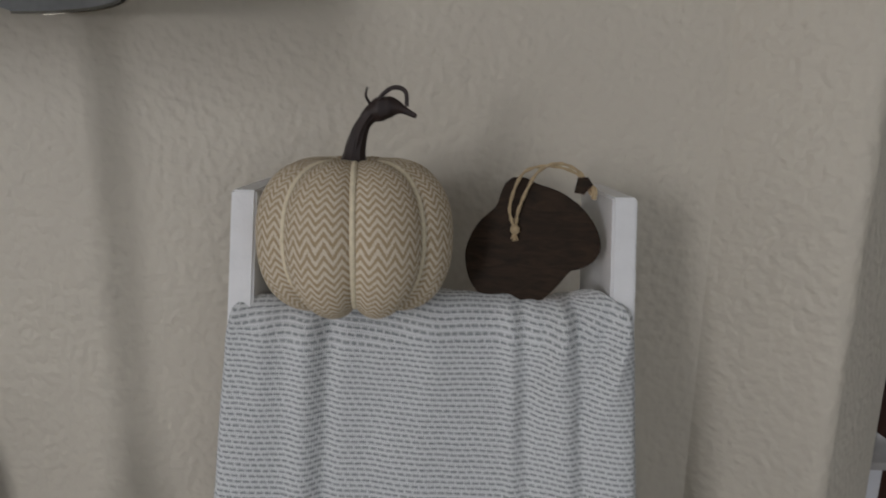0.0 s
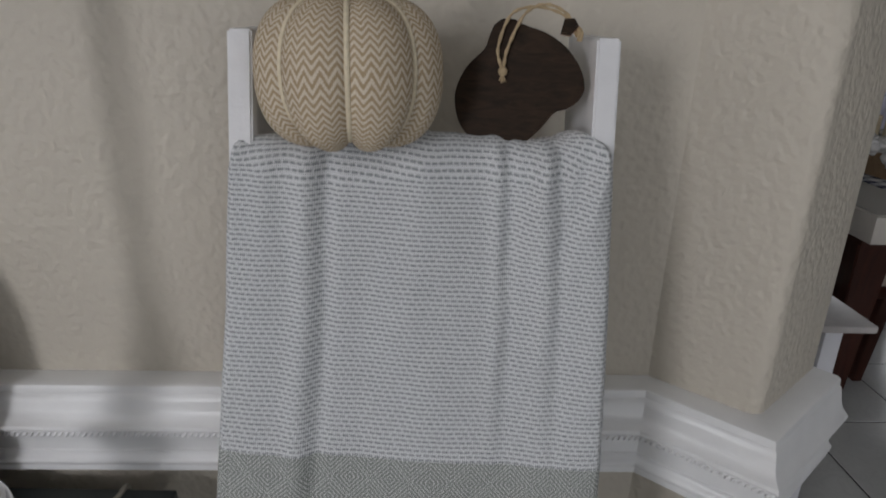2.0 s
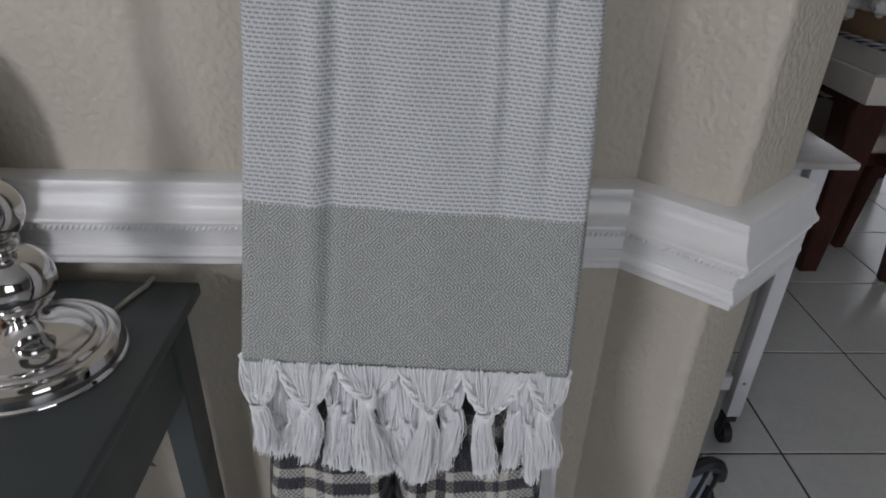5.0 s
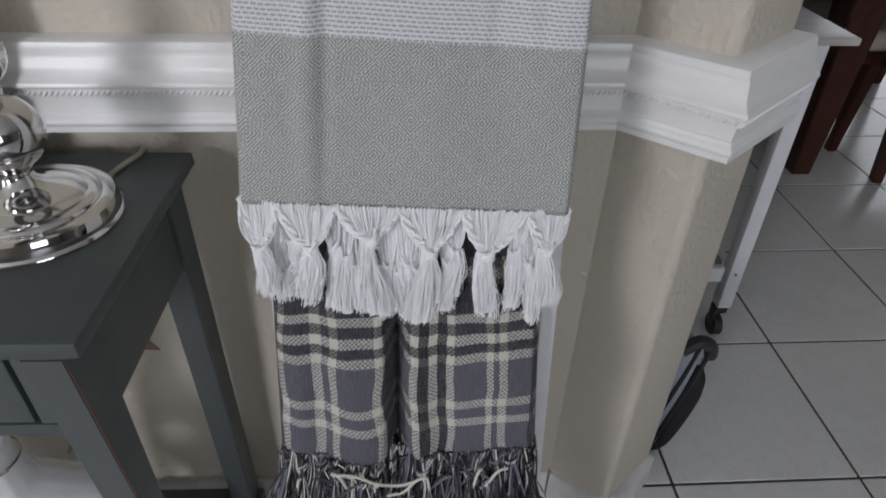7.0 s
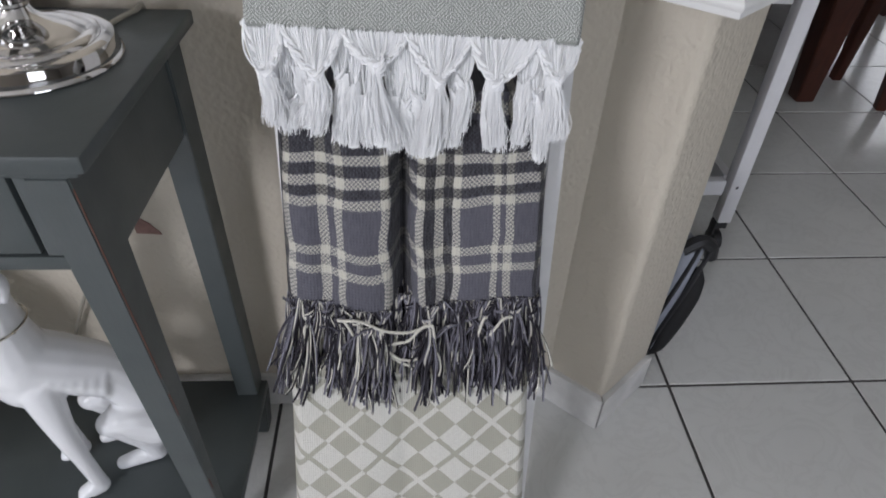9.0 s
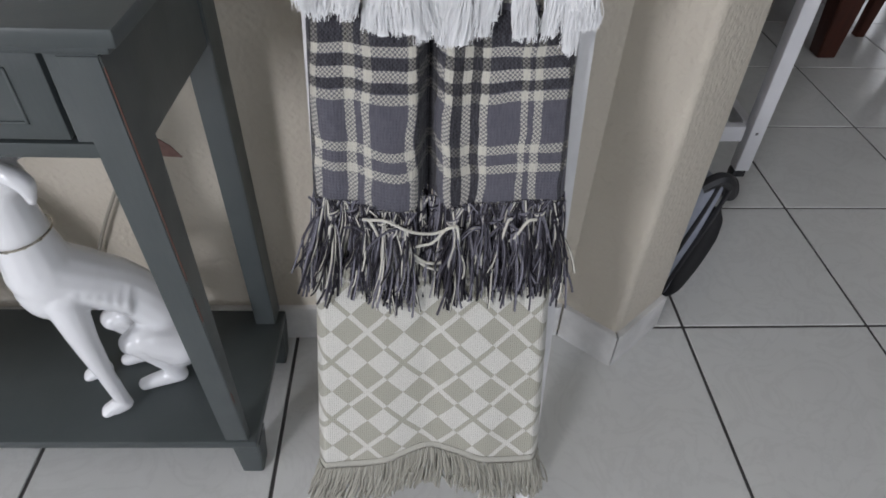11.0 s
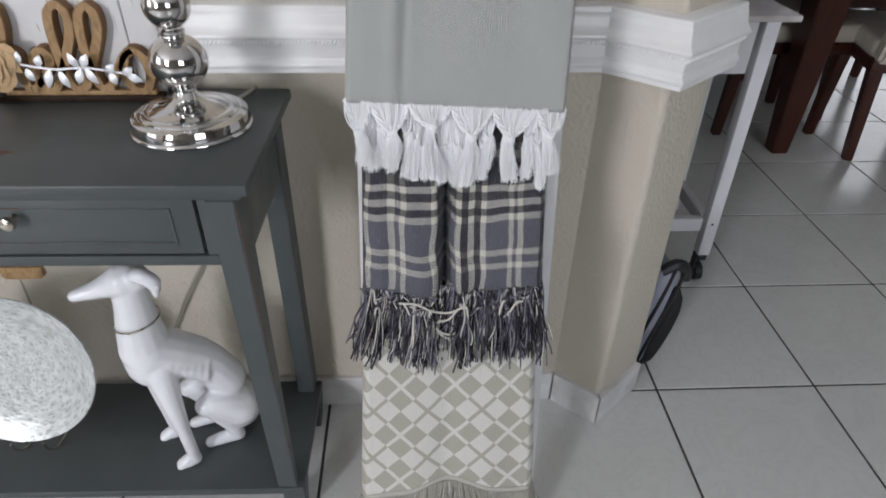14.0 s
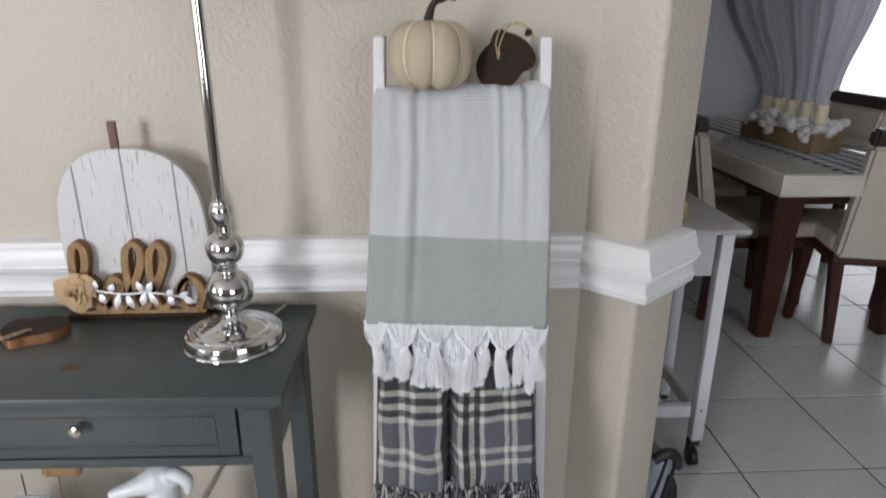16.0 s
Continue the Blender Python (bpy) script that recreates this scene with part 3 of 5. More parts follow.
ladder = thing("blanket_ladder", (LX, LY, 0), "white painted wooden blanket ladder leaning towards the wall", "ladder")


def front_y(z):
    return -0.365 + 0.2265 * z / 1.283


for lo, hi in (((-0.1565, -0.1385), (-0.128, -0.111)), ((0.133, 0.151), (0.1295, 0.1465))):
    part("side_rail", skew_bar(bmesh.new(), (*lo, -0.365 - LY, -0.28 - LY, 0), (*hi, front_y(1.283) - LY, -0.042 - LY, 1.283)), M_LADDER, ladder)
for z, d in ((1.185, 0.085), (0.79, 0.035), (0.5, 0.035), (0.14, 0.03)):
    y = front_y(z) + 0.004 - LY
    f = z / 1.283
    part("rung", box(lerp(-0.139, -0.1115, f), lerp(0.1335, 0.13, f), y, y + d, z - 0.018, z, 0.002), M_LADDER, ladder)


# ---- blankets ----
def surf(z):
    return -0.15 - 0.29 * (1.21 - z)


BAND_L, BAND_R = 0.991, 0.9775
A_LEFT = [(0.84, -0.15), (0.99, -0.141), (1.09, -0.135), (1.15, -0.1335), (1.185, -0.132), (1.2, -0.1295), (1.215, -0.125)]
A_RIGHT = [(0.84, 0.1415), (0.98, 0.1475), (1.09, 0.1485), (1.15, 0.148), (1.185, 0.147), (1.2, 0.145), (1.215, 0.141)]


def blanket_pt(a, b):
    band = lerp(BAND_L, BAND_R, a)
    v = -0.134 + b * 0.47
    z = band + v
    top = 1.212 + 0.006 * bell((a - 0.94) / 0.04) + 0.004 * bell((a - 0.5) / 0.1) - 0.004 * bell((a - 0.3) / 0.15)
    zz = min(z, top)
    x = lerp(table_of(zz, A_LEFT), table_of(zz, A_RIGHT), a)
    high = max(0.0, min(1.0, (zz - 0.95) / 0.25))
    y = surf(zz)
    ridge = 0.0075 * bell((a - 0.205) / 0.035) - 0.0065 * bell((a - 0.255) / 0.022) + 0.0025 * bell((a - 0.09) / 0.04)
    ridge *= 0.55 + 0.45 * high
    ridge += high * (0.006 * bell((a - 0.70) / 0.02) - 0.005 * bell((a - 0.735) / 0.02) + 0.006 * bell((a - 0.82) / 0.03) - 0.006 * bell((a - 0.865) / 0.018))
    drop = max(0.0, 1.205 - zz)
    for start, run, depth in ((0.8, 1.0, 0.006), (0.95, 1.3, 0.007)):
        ridge -= depth * bell((a - start + run * drop) / 0.022) * bell(drop / 0.07)
        ridge += depth * bell((a - start - 0.04 + run * drop) / 0.025) * bell(drop / 0.07)
    ridge += 0.003 * math.sin(a * 17 + zz * 5) * 0.6 + 0.004 * high * bell((a - 0.95) / 0.03)
    ridge += 0.0012 * noise.noise(Vector((a * 9, zz * 14, 0.3))) + 0.006 * high * noise.noise(Vector((a * 6, zz * 9, 5.3))) + 0.003 * high * noise.noise(Vector((a * 15, zz * 17, 8.1)))
    y -= 0.8 * ridge * (0.4 + 0.6 * min(1.0, max(0.0, (b - 0.01) / 0.12)))
    e = min(a, 1 - a) * 0.28
    if e < 0.006:
        y += 0.009 * (1 - e / 0.006) ** 2
    # over the top rung: a tighter turn at the two edges, which lie on the rails
    edge = min(1.0, bell(a / 0.09) + bell((1 - a) / 0.09))
    y -= 0.006 * edge * high
    r = lerp(0.02, 0.009, edge)
    over = z - (top - 1.5 * r)
    if over > 0:
        ang = min(over / r, math.pi / 2)
        flat = max(0.0, over - r * math.pi / 2)
        y += r * (1 - math.cos(ang)) + min(flat, 0.085)
        zz = top - 1.5 * r + 1.5 * r * math.sin(ang) - max(0.0, flat - 0.085)
        zz += 0.002 * noise.noise(Vector((a * 12, flat * 30, 2.0))) * math.sin(ang) - 0.3 * min(flat, 0.085)
        x = lerp(x, lerp(-0.109, 0.1275, a), min(1.0, 0.35 * max(0.0, ang / (math.pi / 2) - 0.4) / 0.6 + flat / 0.012))
    return Vector((x - LX, y - LY, zz - 0.8))


blanket = thing("throw_blanket", (LX, LY, 0.8), "white and grey woven throw with white tassels hanging on the ladder", "blanket")
part("cloth", sheet(blanket_pt, 130, 150, lambda a, b: ((a - 0.5) * 0.286, -0.134 + b * 0.47), 0.0022), M_BLANKET, blanket)


def strand(bm, pts, r, sides=4, per=4, taper=0.75):
    s = spline(pts, per)
    tube(bm, s, lambda t: r * (1 - (1 - taper) * t), sides, 1.0, False)


def tassel(bm, hem0, hem1, knot, end, spread, n, r, rng, ropes=True):
    """Threads gathered from the hem to a knot, then a fluffy tassel."""
    k, en = Vector(knot), Vector(end)
    h0, h1 = Vector(hem0), Vector(hem1)
    seed = rng.uniform(0, 90)

    def web(a, b):
        p = h0.lerp(h1, a).lerp(k + Vector(((a - 0.5) * 0.008, 0, 0)), b)
        sag = math.sin(math.pi * b)
        p += Vector(((a - 0.5) * 0.007 * sag, 0.0015 * sag - 0.004 * sag * abs(2 * a - 1) ** 3, 0.004 * sag * (1 - abs(2 * a - 1))))
        p.y += 0.0022 * noise.noise(Vector((a * 24, b * 1.5, seed))) * min(1.0, 0.3 + b * 3)
        return p

    def tail(a, b):
        an = a * 2 * math.pi
        w = table_of(b, [(0, 0.0052), (0.12, 0.0048), (0.35, 0.0075), (0.75, spread * 1.5), (1, spread * 1.55)])
        w *= 1 + 0.28 * noise.noise(Vector((math.cos(an) * 2.2, math.sin(an) * 2.2, seed + b * 1.6)))
        w *= 1 + 0.3 * noise.noise(Vector((math.cos(an) * 7, math.sin(an) * 7, seed + b * 1.1))) * min(1, b * 3)
        ragged = 0.006 * noise.noise(Vector((math.cos(an) * 5, math.sin(an) * 5, seed)))
        c = k.lerp(en, b * (0.93 + (ragged * 8 if b > 0.9 else 0)))
        bow = 0.003 * math.sin(b * 3 + seed)
        return c + Vector((w * math.cos(an) + bow, 0.62 * w * math.sin(an), 0.004 * (1 - b)))

    merge(bm, sheet(lambda a, b: web(a, b) + Vector((0, 0.0003, 0)), 40, 8, lambda a, b: (a, b), 0.0008))
    merge(bm, sheet(lambda a, b: k + (tail(a, b) - k) * 0.8 if b < 0.5 else tail(a, b) - (tail(a, b) - k.lerp(en, b)) * 0.35, 32, 12, lambda a, b: (a, b)))
    m = 54 if ropes else 10
    for i in range(m):
        # threads drawn together from the hem
        f = (i + rng.uniform(0.2, 0.8)) / m
        j = Vector((rng.gauss(0, 0.0011), rng.gauss(-0.0006, 0.001), 0))
        top = web(f, 0) + Vector((0, -0.0012, rng.uniform(0.0005, 0.0035)))
        pts = [top, web(f, 0.3) + j, web(f, 0.65) + j * 1.5, web(f, 1.0) + Vector((0, -0.0015, 0))]
        strand(bm, pts, r * rng.uniform(0.8, 1.7), 4, 3, 1.0)
    locks = [(rng.uniform(0, 1), rng.uniform(-0.05, 0.04), rng.uniform(0.75, 1.12)) for _ in range(9 if ropes else 5)]
    for i in range(n):
        # the loose tail, in locks
        a0, twist, ln = rng.choice(locks)
        a = a0 + rng.gauss(0, 0.09)
        depth = rng.uniform(0.4, 1.2)
        ph = rng.uniform(0, 6.3)
        pts = []
        for q in (0.0, 0.15, 0.35, 0.6, 0.82, 1.0):
            mid = k.lerp(en, q * 0.95)
            p = mid + (tail(a + twist * q, q) - mid) * depth
            p.z -= (ln - 1) * 0.03 * q + rng.uniform(0, 0.004) * (q == 1.0)
            pts.append(p + Vector((0.0022 * q * math.sin(ph + 6 * q) + rng.gauss(0, 0.0007), 0.002 * q * math.cos(ph + 5 * q) - 0.0006, 0)))
        strand(bm, pts, r * rng.uniform(0.8, 1.3), 3, 2, 0.5)
    for i in range(n // 3):
        # loose fuzz
        p = tail(rng.random(), rng.uniform(0.05, 0.95))
        q = Vector((rng.gauss(0, 0.003), -abs(rng.gauss(0, 0.0015)), rng.gauss(-0.003, 0.002)))
        strand(bm, [p, p + q * 0.5 + Vector((rng.gauss(0, 0.0008), -0.001, 0)), p + q], 0.0003, 3, 2, 0.5)
    if ropes:
        for h in (h0, h1):
            a = h + Vector((0, -0.001, 0.0))
            d = k - a
            path = [a + d * t * 0.97 + Vector((0, -0.004 * math.sin(t * math.pi), -0.004 * math.sin(t * math.pi))) for t in (0, 0.25, 0.5, 0.75, 1.0)]
            ln = spline(path, 5)
            for ply in range(3):
                tw = []
                for j, q in enumerate(ln):
                    an = j * 0.42 + ply * 2 * math.pi / 3
                    w = 0.0026 * min(1.0, 0.3 + j / 6)
                    tw.append(q + Vector((w * math.cos(an) * 0.7 + rng.gauss(0, 0.0006), w * math.sin(an), w * math.cos(an) * 0.7 + rng.gauss(0, 0.0006))))
                tube(bm, tw, lambda t: 0.0021 - 0.0005 * t, 6, 1.0, False)
    # the knot: a few turns of thread round the neck
    size = 0.0058 if ropes else 0.0042
    for w in range(5):
        tl, zc = rng.uniform(-0.35, 0.35), (w - 2) * 0.0019
        ring = [k + Vector((size * math.cos(t), size * 0.9 * math.sin(t), zc + 0.003 * math.sin(t + tl * 4) + tl * 0.004 * math.cos(t))) for t in [2 * math.pi * q / 14 for q in range(15)]]
        tube(bm, ring, 0.0017, 5, 1.0, False)


rng = random.Random(5)
W = 0.286
cuts = [0.0, 0.115, 0.285, 0.475, 0.665, 0.865, 1.0]
knots = [(0.052, 0.031), (0.2, 0.030), (0.385, 0.020), (0.57, 0.029), (0.748, 0.030), (0.935, 0.024)]
lens = [0.07, 0.076, 0.089, 0.095, 0.085, 0.074]
LEANS = [0.006, -0.003, 0.002, -0.011, -0.001, 0.001]
for i, ((ka, kd), ln) in enumerate(zip(knots, lens)):
    bm = bmesh.new()
    pts = []
    for a in (cuts[i], cuts[i + 1]):
        pts.append(blanket_pt(a, 0.002) + Vector((0, -0.0005, 0)))
    kx = lerp(-0.145, 0.137, ka)
    hz = lerp(0.857, 0.8435, ka)
    kp = (kx - LX, surf(hz - kd) - 0.012 - LY, hz - kd - 0.8)
    ep = (kx + LEANS[i] - LX, surf(hz - ln) - 0.012 - LY, hz - ln - 0.8)
    tassel(bm, pts[0], pts[1], kp, ep, 0.0085 if i in (2, 3) else 0.0062, 240, 0.00055, rng)
    part("tassel", bm, M_WHITEYARN, blanket)
# tassels of the back edge, seen between the front ones
for ka, kd, ln in ((0.085, 0.05, 0.086), (0.125, 0.056, 0.088), (0.16, 0.03, 0.08), (0.27, 0.034, 0.1), (0.305, 0.042, 0.106), (0.345, 0.05, 0.1), (0.435, 0.05, 0.106), (0.47, 0.055, 0.1), (0.5, 0.048, 0.108), (0.53, 0.052, 0.1), (0.625, 0.045, 0.1), (0.645, 0.035, 0.085), (0.84, 0.033, 0.095), (0.882, 0.043, 0.11), (0.91, 0.047, 0.1)):
    bm = bmesh.new()
    kx = lerp(-0.145, 0.137, ka)
    hz = lerp(0.857, 0.8435, ka)
    a0 = blanket_pt(max(0, ka - 0.03), 0.002) + Vector((0, 0.004, 0.002))
    a1 = blanket_pt(min(1, ka + 0.03), 0.002) + Vector((0, 0.004, 0.002))
    tassel(bm, a0, a1, (kx - LX, surf(hz - kd) - 0.003 - LY, hz - kd - 0.8), (kx + rng.uniform(-0.006, 0.006) - LX, surf(hz - ln * 0.9) - 0.004 - LY, hz - ln * 0.9 - 0.8), 0.0046, 90, 0.00055, rng, False)
    part("tassel", bm, M_WHITEYARN, blanket)


# plaid blanket
def plaid_y(z):
    return surf(z) + 0.008


def plaid_pt(a, b):
    z0 = 0.596 - 0.008 * bell((a - 0.3) / 0.17) + 0.004 * math.sin(a * 9) + 0.01 * bell((a - 0.47) / 0.06)
    v = z0 + b * (0.86 - z0)
    z = min(v, 0.80)
    x = lerp(lerp(-0.137, -0.129, b), lerp(0.126, 0.120, b), a)
    low = max(0, 1 - b)
    fold = 0.032 * bell((a - 0.455) / 0.03) + 0.006 * bell((a - 0.02) / 0.05) + 0.004 * bell((a - 0.62) / 0.03) - 0.004 * bell((a - 0.53) / 0.04) - 0.007 * bell((a - 0.3) / 0.13) * low + 0.005 * bell((a - 0.16) / 0.05) * low + 0.001 * math.sin(a * 31 + z * 22) - 0.004 * bell((a - 0.8) / 0.13)
    y = plaid_y(z) + fold + 0.0012 * noise.noise(Vector((a * 9, z * 20, 4.0)))
    e = min(a, 1 - a) * 0.26
    if e < 0.01:
        y += 0.012 * (1 - e / 0.01) ** 2
    if v > 0.80:
        y += (v - 0.80) * 1.0
        z += 0.004
    return Vector((x - LX, y - LY, z - 0.55))


plaid = thing("plaid_blanket", (LX, LY, 0.55), "grey, black and cream plaid wool blanket with long mixed fringe", "blanket")
part("cloth", sheet(plaid_pt, 110, 80, lambda a, b: ((a - 0.5) * 0.262, lerp(0.6, 0.86, b)), 0.0025), M_PLAID, plaid)
rng = random.Random(11)
bm = bmesh.new()
CLUMPS = 17
for i in range(CLUMPS):
    ka = min(0.985, max(0.015, (i + 0.5) / CLUMPS + rng.uniform(-0.014, 0.014)))
    h = plaid_pt(ka, 0.0)
    knot = h + Vector((rng.uniform(-0.003, 0.003), -0.004 + rng.uniform(-0.003, 0.003), -rng.uniform(0.006, 0.016)))
    lean = (ka - 0.5) * 0.016 - 0.008 * bell(ka / 0.1) + rng.gauss(0, 0.004)
    flare = rng.uniform(0.007, 0.0105)
    for w in range(3):
        # cord tied round the neck of the clump
        ring = [knot + Vector((0.0052 * math.cos(t), 0.0046 * math.sin(t), (w - 1) * 0.0026 + 0.002 * math.sin(t + w))) for t in [2 * math.pi * q / 12 for q in range(13)]]
        tube(bm, ring, 0.0014, 5, 1.0, False)
    for j in range(34):
        ln = rng.uniform(0.052, 0.1)
        sx, sy = rng.gauss(0, flare), rng.gauss(-0.003, 0.006)
        bend, ph, turns = rng.uniform(0.001, 0.006), rng.uniform(0, 6.3), rng.uniform(2.0, 6.5)
        pts = [h + Vector((rng.gauss(0, 0.0045), rng.gauss(0, 0.001), 0.003)), knot + Vector((rng.gauss(0, 0.0018), rng.gauss(-0.0012, 0.0016), 0))]
        for s in (0.18, 0.36, 0.54, 0.7, 0.86, 1.0):
            g = min(1.0, s * 1.8)
            pts.append(knot + Vector(((lean + sx) * s**0.8 + bend * g * math.sin(ph + turns * s), (surf(0.6 - ln * s) - surf(0.6)) + sy * s - 0.005 * math.sin(s * 3) + bend * g * math.cos(ph + turns * s), -ln * s + (rng.uniform(0, 0.006) if s == 1.0 and j % 3 == 0 else 0.0))))
        strand(bm, pts, rng.uniform(0.0011, 0.0016), 5, 3, 0.92)
for j in range(330):
    # the rank behind, hanging straight from the hem
    a = rng.uniform(0.0, 1.0)
    h = plaid_pt(a, 0.0) + Vector((0, 0.003, 0.004))
    ln, sx, ph = rng.uniform(0.07, 0.108), rng.gauss((a - 0.5) * 0.01, 0.006), rng.uniform(0, 6.3)
    bend = rng.uniform(0.001, 0.004)
    pts = [h] + [h + Vector((sx * s + bend * math.sin(ph + 5 * s), (surf(0.6 - ln * s) - surf(0.6)) - 0.006 * s + bend * math.cos(ph + 4 * s), -ln * s)) for s in (0.25, 0.5, 0.75, 1.0)]
    strand(bm, pts, rng.uniform(0.0011, 0.0016), 4, 3, 0.9)
for j in range(22):
    # dark cords lying across the fringe
    a = rng.uniform(0.08, 0.92)
    p = plaid_pt(a, 0.0) + Vector((0, -0.01, -0.01 - rng.uniform(0, 0.04)))
    dx = (1 if a < 0.3 else -1 if a > 0.7 else rng.choice((-1, 1))) * rng.uniform(0.02, 0.05)
    pts = [p, p + Vector((dx * 0.35, -0.004, 0.003)), p + Vector((dx * 0.7, -0.006, rng.uniform(-0.02, -0.004))), p + Vector((dx, -0.005, rng.uniform(-0.03, -0.008))), p + Vector((dx * 1.05, -0.006, -0.042))]
    strand(bm, pts, 0.0014, 5, 5, 0.9)
part("fringe", bm, M_PLAIDYARN, plaid, "tangled dark grey and cream yarn fringe")
for a, drop, dx, sag, fall in ((0.22, 0.004, 0.085, 0.016, 0.004), (0.2, 0.006, 0.035, 0.032, 0.012), (0.34, 0.036, 0.05, 0.016, 0.012), (0.36, 0.05, 0.055, 0.012, 0.024), (0.46, 0.05, 0.035, 0.028, 0.006), (0.57, 0.012, -0.05, 0.024, 0.04), (0.56, 0.01, 0.012, 0.05, 0.05), (0.78, 0.008, -0.02, 0.04, 0.055), (0.88, 0.012, -0.045, 0.03, 0.05), (0.08, 0.02, -0.012, 0.03, 0.045), (0.5, 0.055, 0.04, 0.018, 0.002)):
    p = plaid_pt(a, 0.0) + Vector((0, -0.014, -drop))
    q = lambda f, z: p + Vector((dx * f, -0.004 * math.sin(3 * f), -z))
    cord = bmesh.new()
    strand(cord, [q(0, 0), q(0.22, 0.1 * sag - 0.002), q(0.5, sag * 0.75), q(0.78, sag), q(1.0, sag * 0.5 + fall * 0.5), q(1.08, sag * 0.5 + fall)], 0.0016, 6, 5, 0.9)
    part("loose_cord", cord, M_CREAMYARN, plaid, "loose cream yarn cord")


# argyle throw
def argyle_hem(a):
    return lerp(0.25, 0.261, a) + 0.026 * bell((a - 0.47) / 0.22) + 0.002 * math.sin(a * 13)


def argyle_pt(a, b):
    z0 = argyle_hem(a)
    v = z0 + b * 0.32
    z = min(v, 0.53)
    x = lerp(lerp(-0.1535, -0.137, b), lerp(0.1275, 0.119, b), a)
    y = surf(z) + 0.004 - 0.005 * bell((a - 0.3) / 0.12) * (1 - b) - 0.004 * bell((a - 0.72) / 0.1) * (1 - b) + 0.003 * bell((a - 0.5) / 0.06) + 0.001 * noise.noise(Vector((a * 8, z * 16, 7.0)))
    e = min(a, 1 - a) * 0.27
    if e < 0.012:
        y += 0.016 * (1 - e / 0.012) ** 2
    if v > 0.53:
        y += (v - 0.53) * 1.2
    return Vector((x - LX, y - LY, z - 0.2))


argyle = thing("argyle_throw", (LX, LY, 0.2), "cream and sage diamond-patterned cotton throw with short fringe", "blanket")
part("cloth", sheet(argyle_pt, 100, 80, lambda a, b: ((a - 0.5) * 0.274, argyle_hem(a) + 0.32 * b), 0.003), M_ARGYLE, argyle)
bm = bmesh.new()
merge(bm, sheet(lambda a, b: argyle_pt(a, 0.028 * b) + Vector((0, -0.0012 - 0.0014 * math.sin(math.pi * b) * (1 + 0.4 * math.sin(a * 420)), 0)), 160, 4, lambda a, b: (a, b), 0.001))
part("hem", bm, M_SAGEYARN, argyle)
rng = random.Random(3)
bm = bmesh.new()
for i in range(150):
    a0 = (i + rng.uniform(0.1, 0.9)) / 150
    lean = (a0 - 0.5) * 0.03 + 0.012 * noise.noise(Vector((a0 * 9, 0.5, 0)))
    long = rng.uniform(0.046, 0.066)
    for j in range(3):
        h = argyle_pt(min(1, max(0, a0 + rng.gauss(0, 0.002))), 0.0) + Vector((0, -0.002, 0.001))
        ln = long + rng.gauss(0, 0.005)
        sx, ph = lean + rng.gauss(0, 0.004), rng.uniform(0, 6.3)
        pts = [h]
        for s in (0.3, 0.55, 0.8, 1.0):
            pts.append(h + Vector((sx * s + 0.0026 * s * math.sin(ph + 6 * s), -0.014 * s + 0.003 * math.cos(ph + 5 * s), -ln * s)))
        strand(bm, pts, rng.uniform(0.0011, 0.0015), 4, 3, 0.9)
part("fringe", bm, M_SAGEYARN, argyle)


# ---- fabric pumpkin ----
PX, PY, PZ = -0.0425, -0.149, 1.2035
pumpkin = thing("fabric_pumpkin", (PX, PY, PZ), "tan herringbone fabric pumpkin with a dark twisted stem", "decoration")
R, H = 0.0655, 0.1065


def pump_pt(a, b, grow=0.0, seam=None):
    th = a * 2 * math.pi + math.radians(-85.5)
    ph = (b - 0.5) * math.pi
    c, s = math.cos(ph), math.sin(ph)
    rr = abs(c) ** 0.62
    zz = math.copysign(abs(s) ** 0.85, s)
    k = abs(math.sin(4 * (th + math.radians(85.5)))) ** 0.6
    low = max(0.0, -zz)
    lobe = 0.88 + 0.12 * k - 0.05 * low * (1 - k)
    r = R * rr * (1 + (lobe - 1) * min(1, rr * 1.6)) + grow
    z = H / 2 + H / 2 * zz * (1 - 0.12 * (1 - rr) ** 2) * (0.93 + 0.07 * k) + 0.006 * low * (1 - k)
    return Vector((r * math.cos(th), r * math.sin(th), z + grow * s))


for i in range(8):
    a0 = i / 8
    part("segment", sheet(lambda a, b: pump_pt(a0 + a / 8, 0.012 + 0.976 * b), 18, 40, lambda a, b: ((a - 0.5) * 0.05 + 0.0059, b * 0.16)), M_HERRING, pumpkin)
    bm = bmesh.new()
    tube(bm, [pump_pt(a0, 0.03 + 0.92 * k / 30, 0.0014) for k in range(31)], 0.0019, 8)
    part("piping", bm, M_PIPING, pumpkin)
bm = bmesh.new()
base = Vector((-0.002, 0, H * 0.92))
st = spline([base, base + Vector((0.0015, 0, 0.01)), base + Vector((0.0055, -0.001, 0.021)), base + Vector((0.0125, -0.002, 0.0285)), base + Vector((0.0245, -0.003, 0.0315)), base + Vector((0.0375, -0.004, 0.027))], 8)
tube(bm, st, lambda t: table_of(t, [(0, 0.0088), (0.12, 0.0068), (0.45, 0.0042), (0.56, 0.0048), (0.66, 0.0066), (0.78, 0.0054), (0.88, 0.0022), (1, 0.0012)]), 9)
for q in range(4):
    an = q * 1.5 + 3.4
    tube(bm, [p + Vector((math.cos(an) * 0.0042 * (1 - j / 60), math.sin(an) * 0.0042, 0)) for j, p in enumerate(st[:24])], lambda t: 0.0022 - 0.0008 * t, 6)
tip = base + Vector((0.0135, -0.005, 0.031))
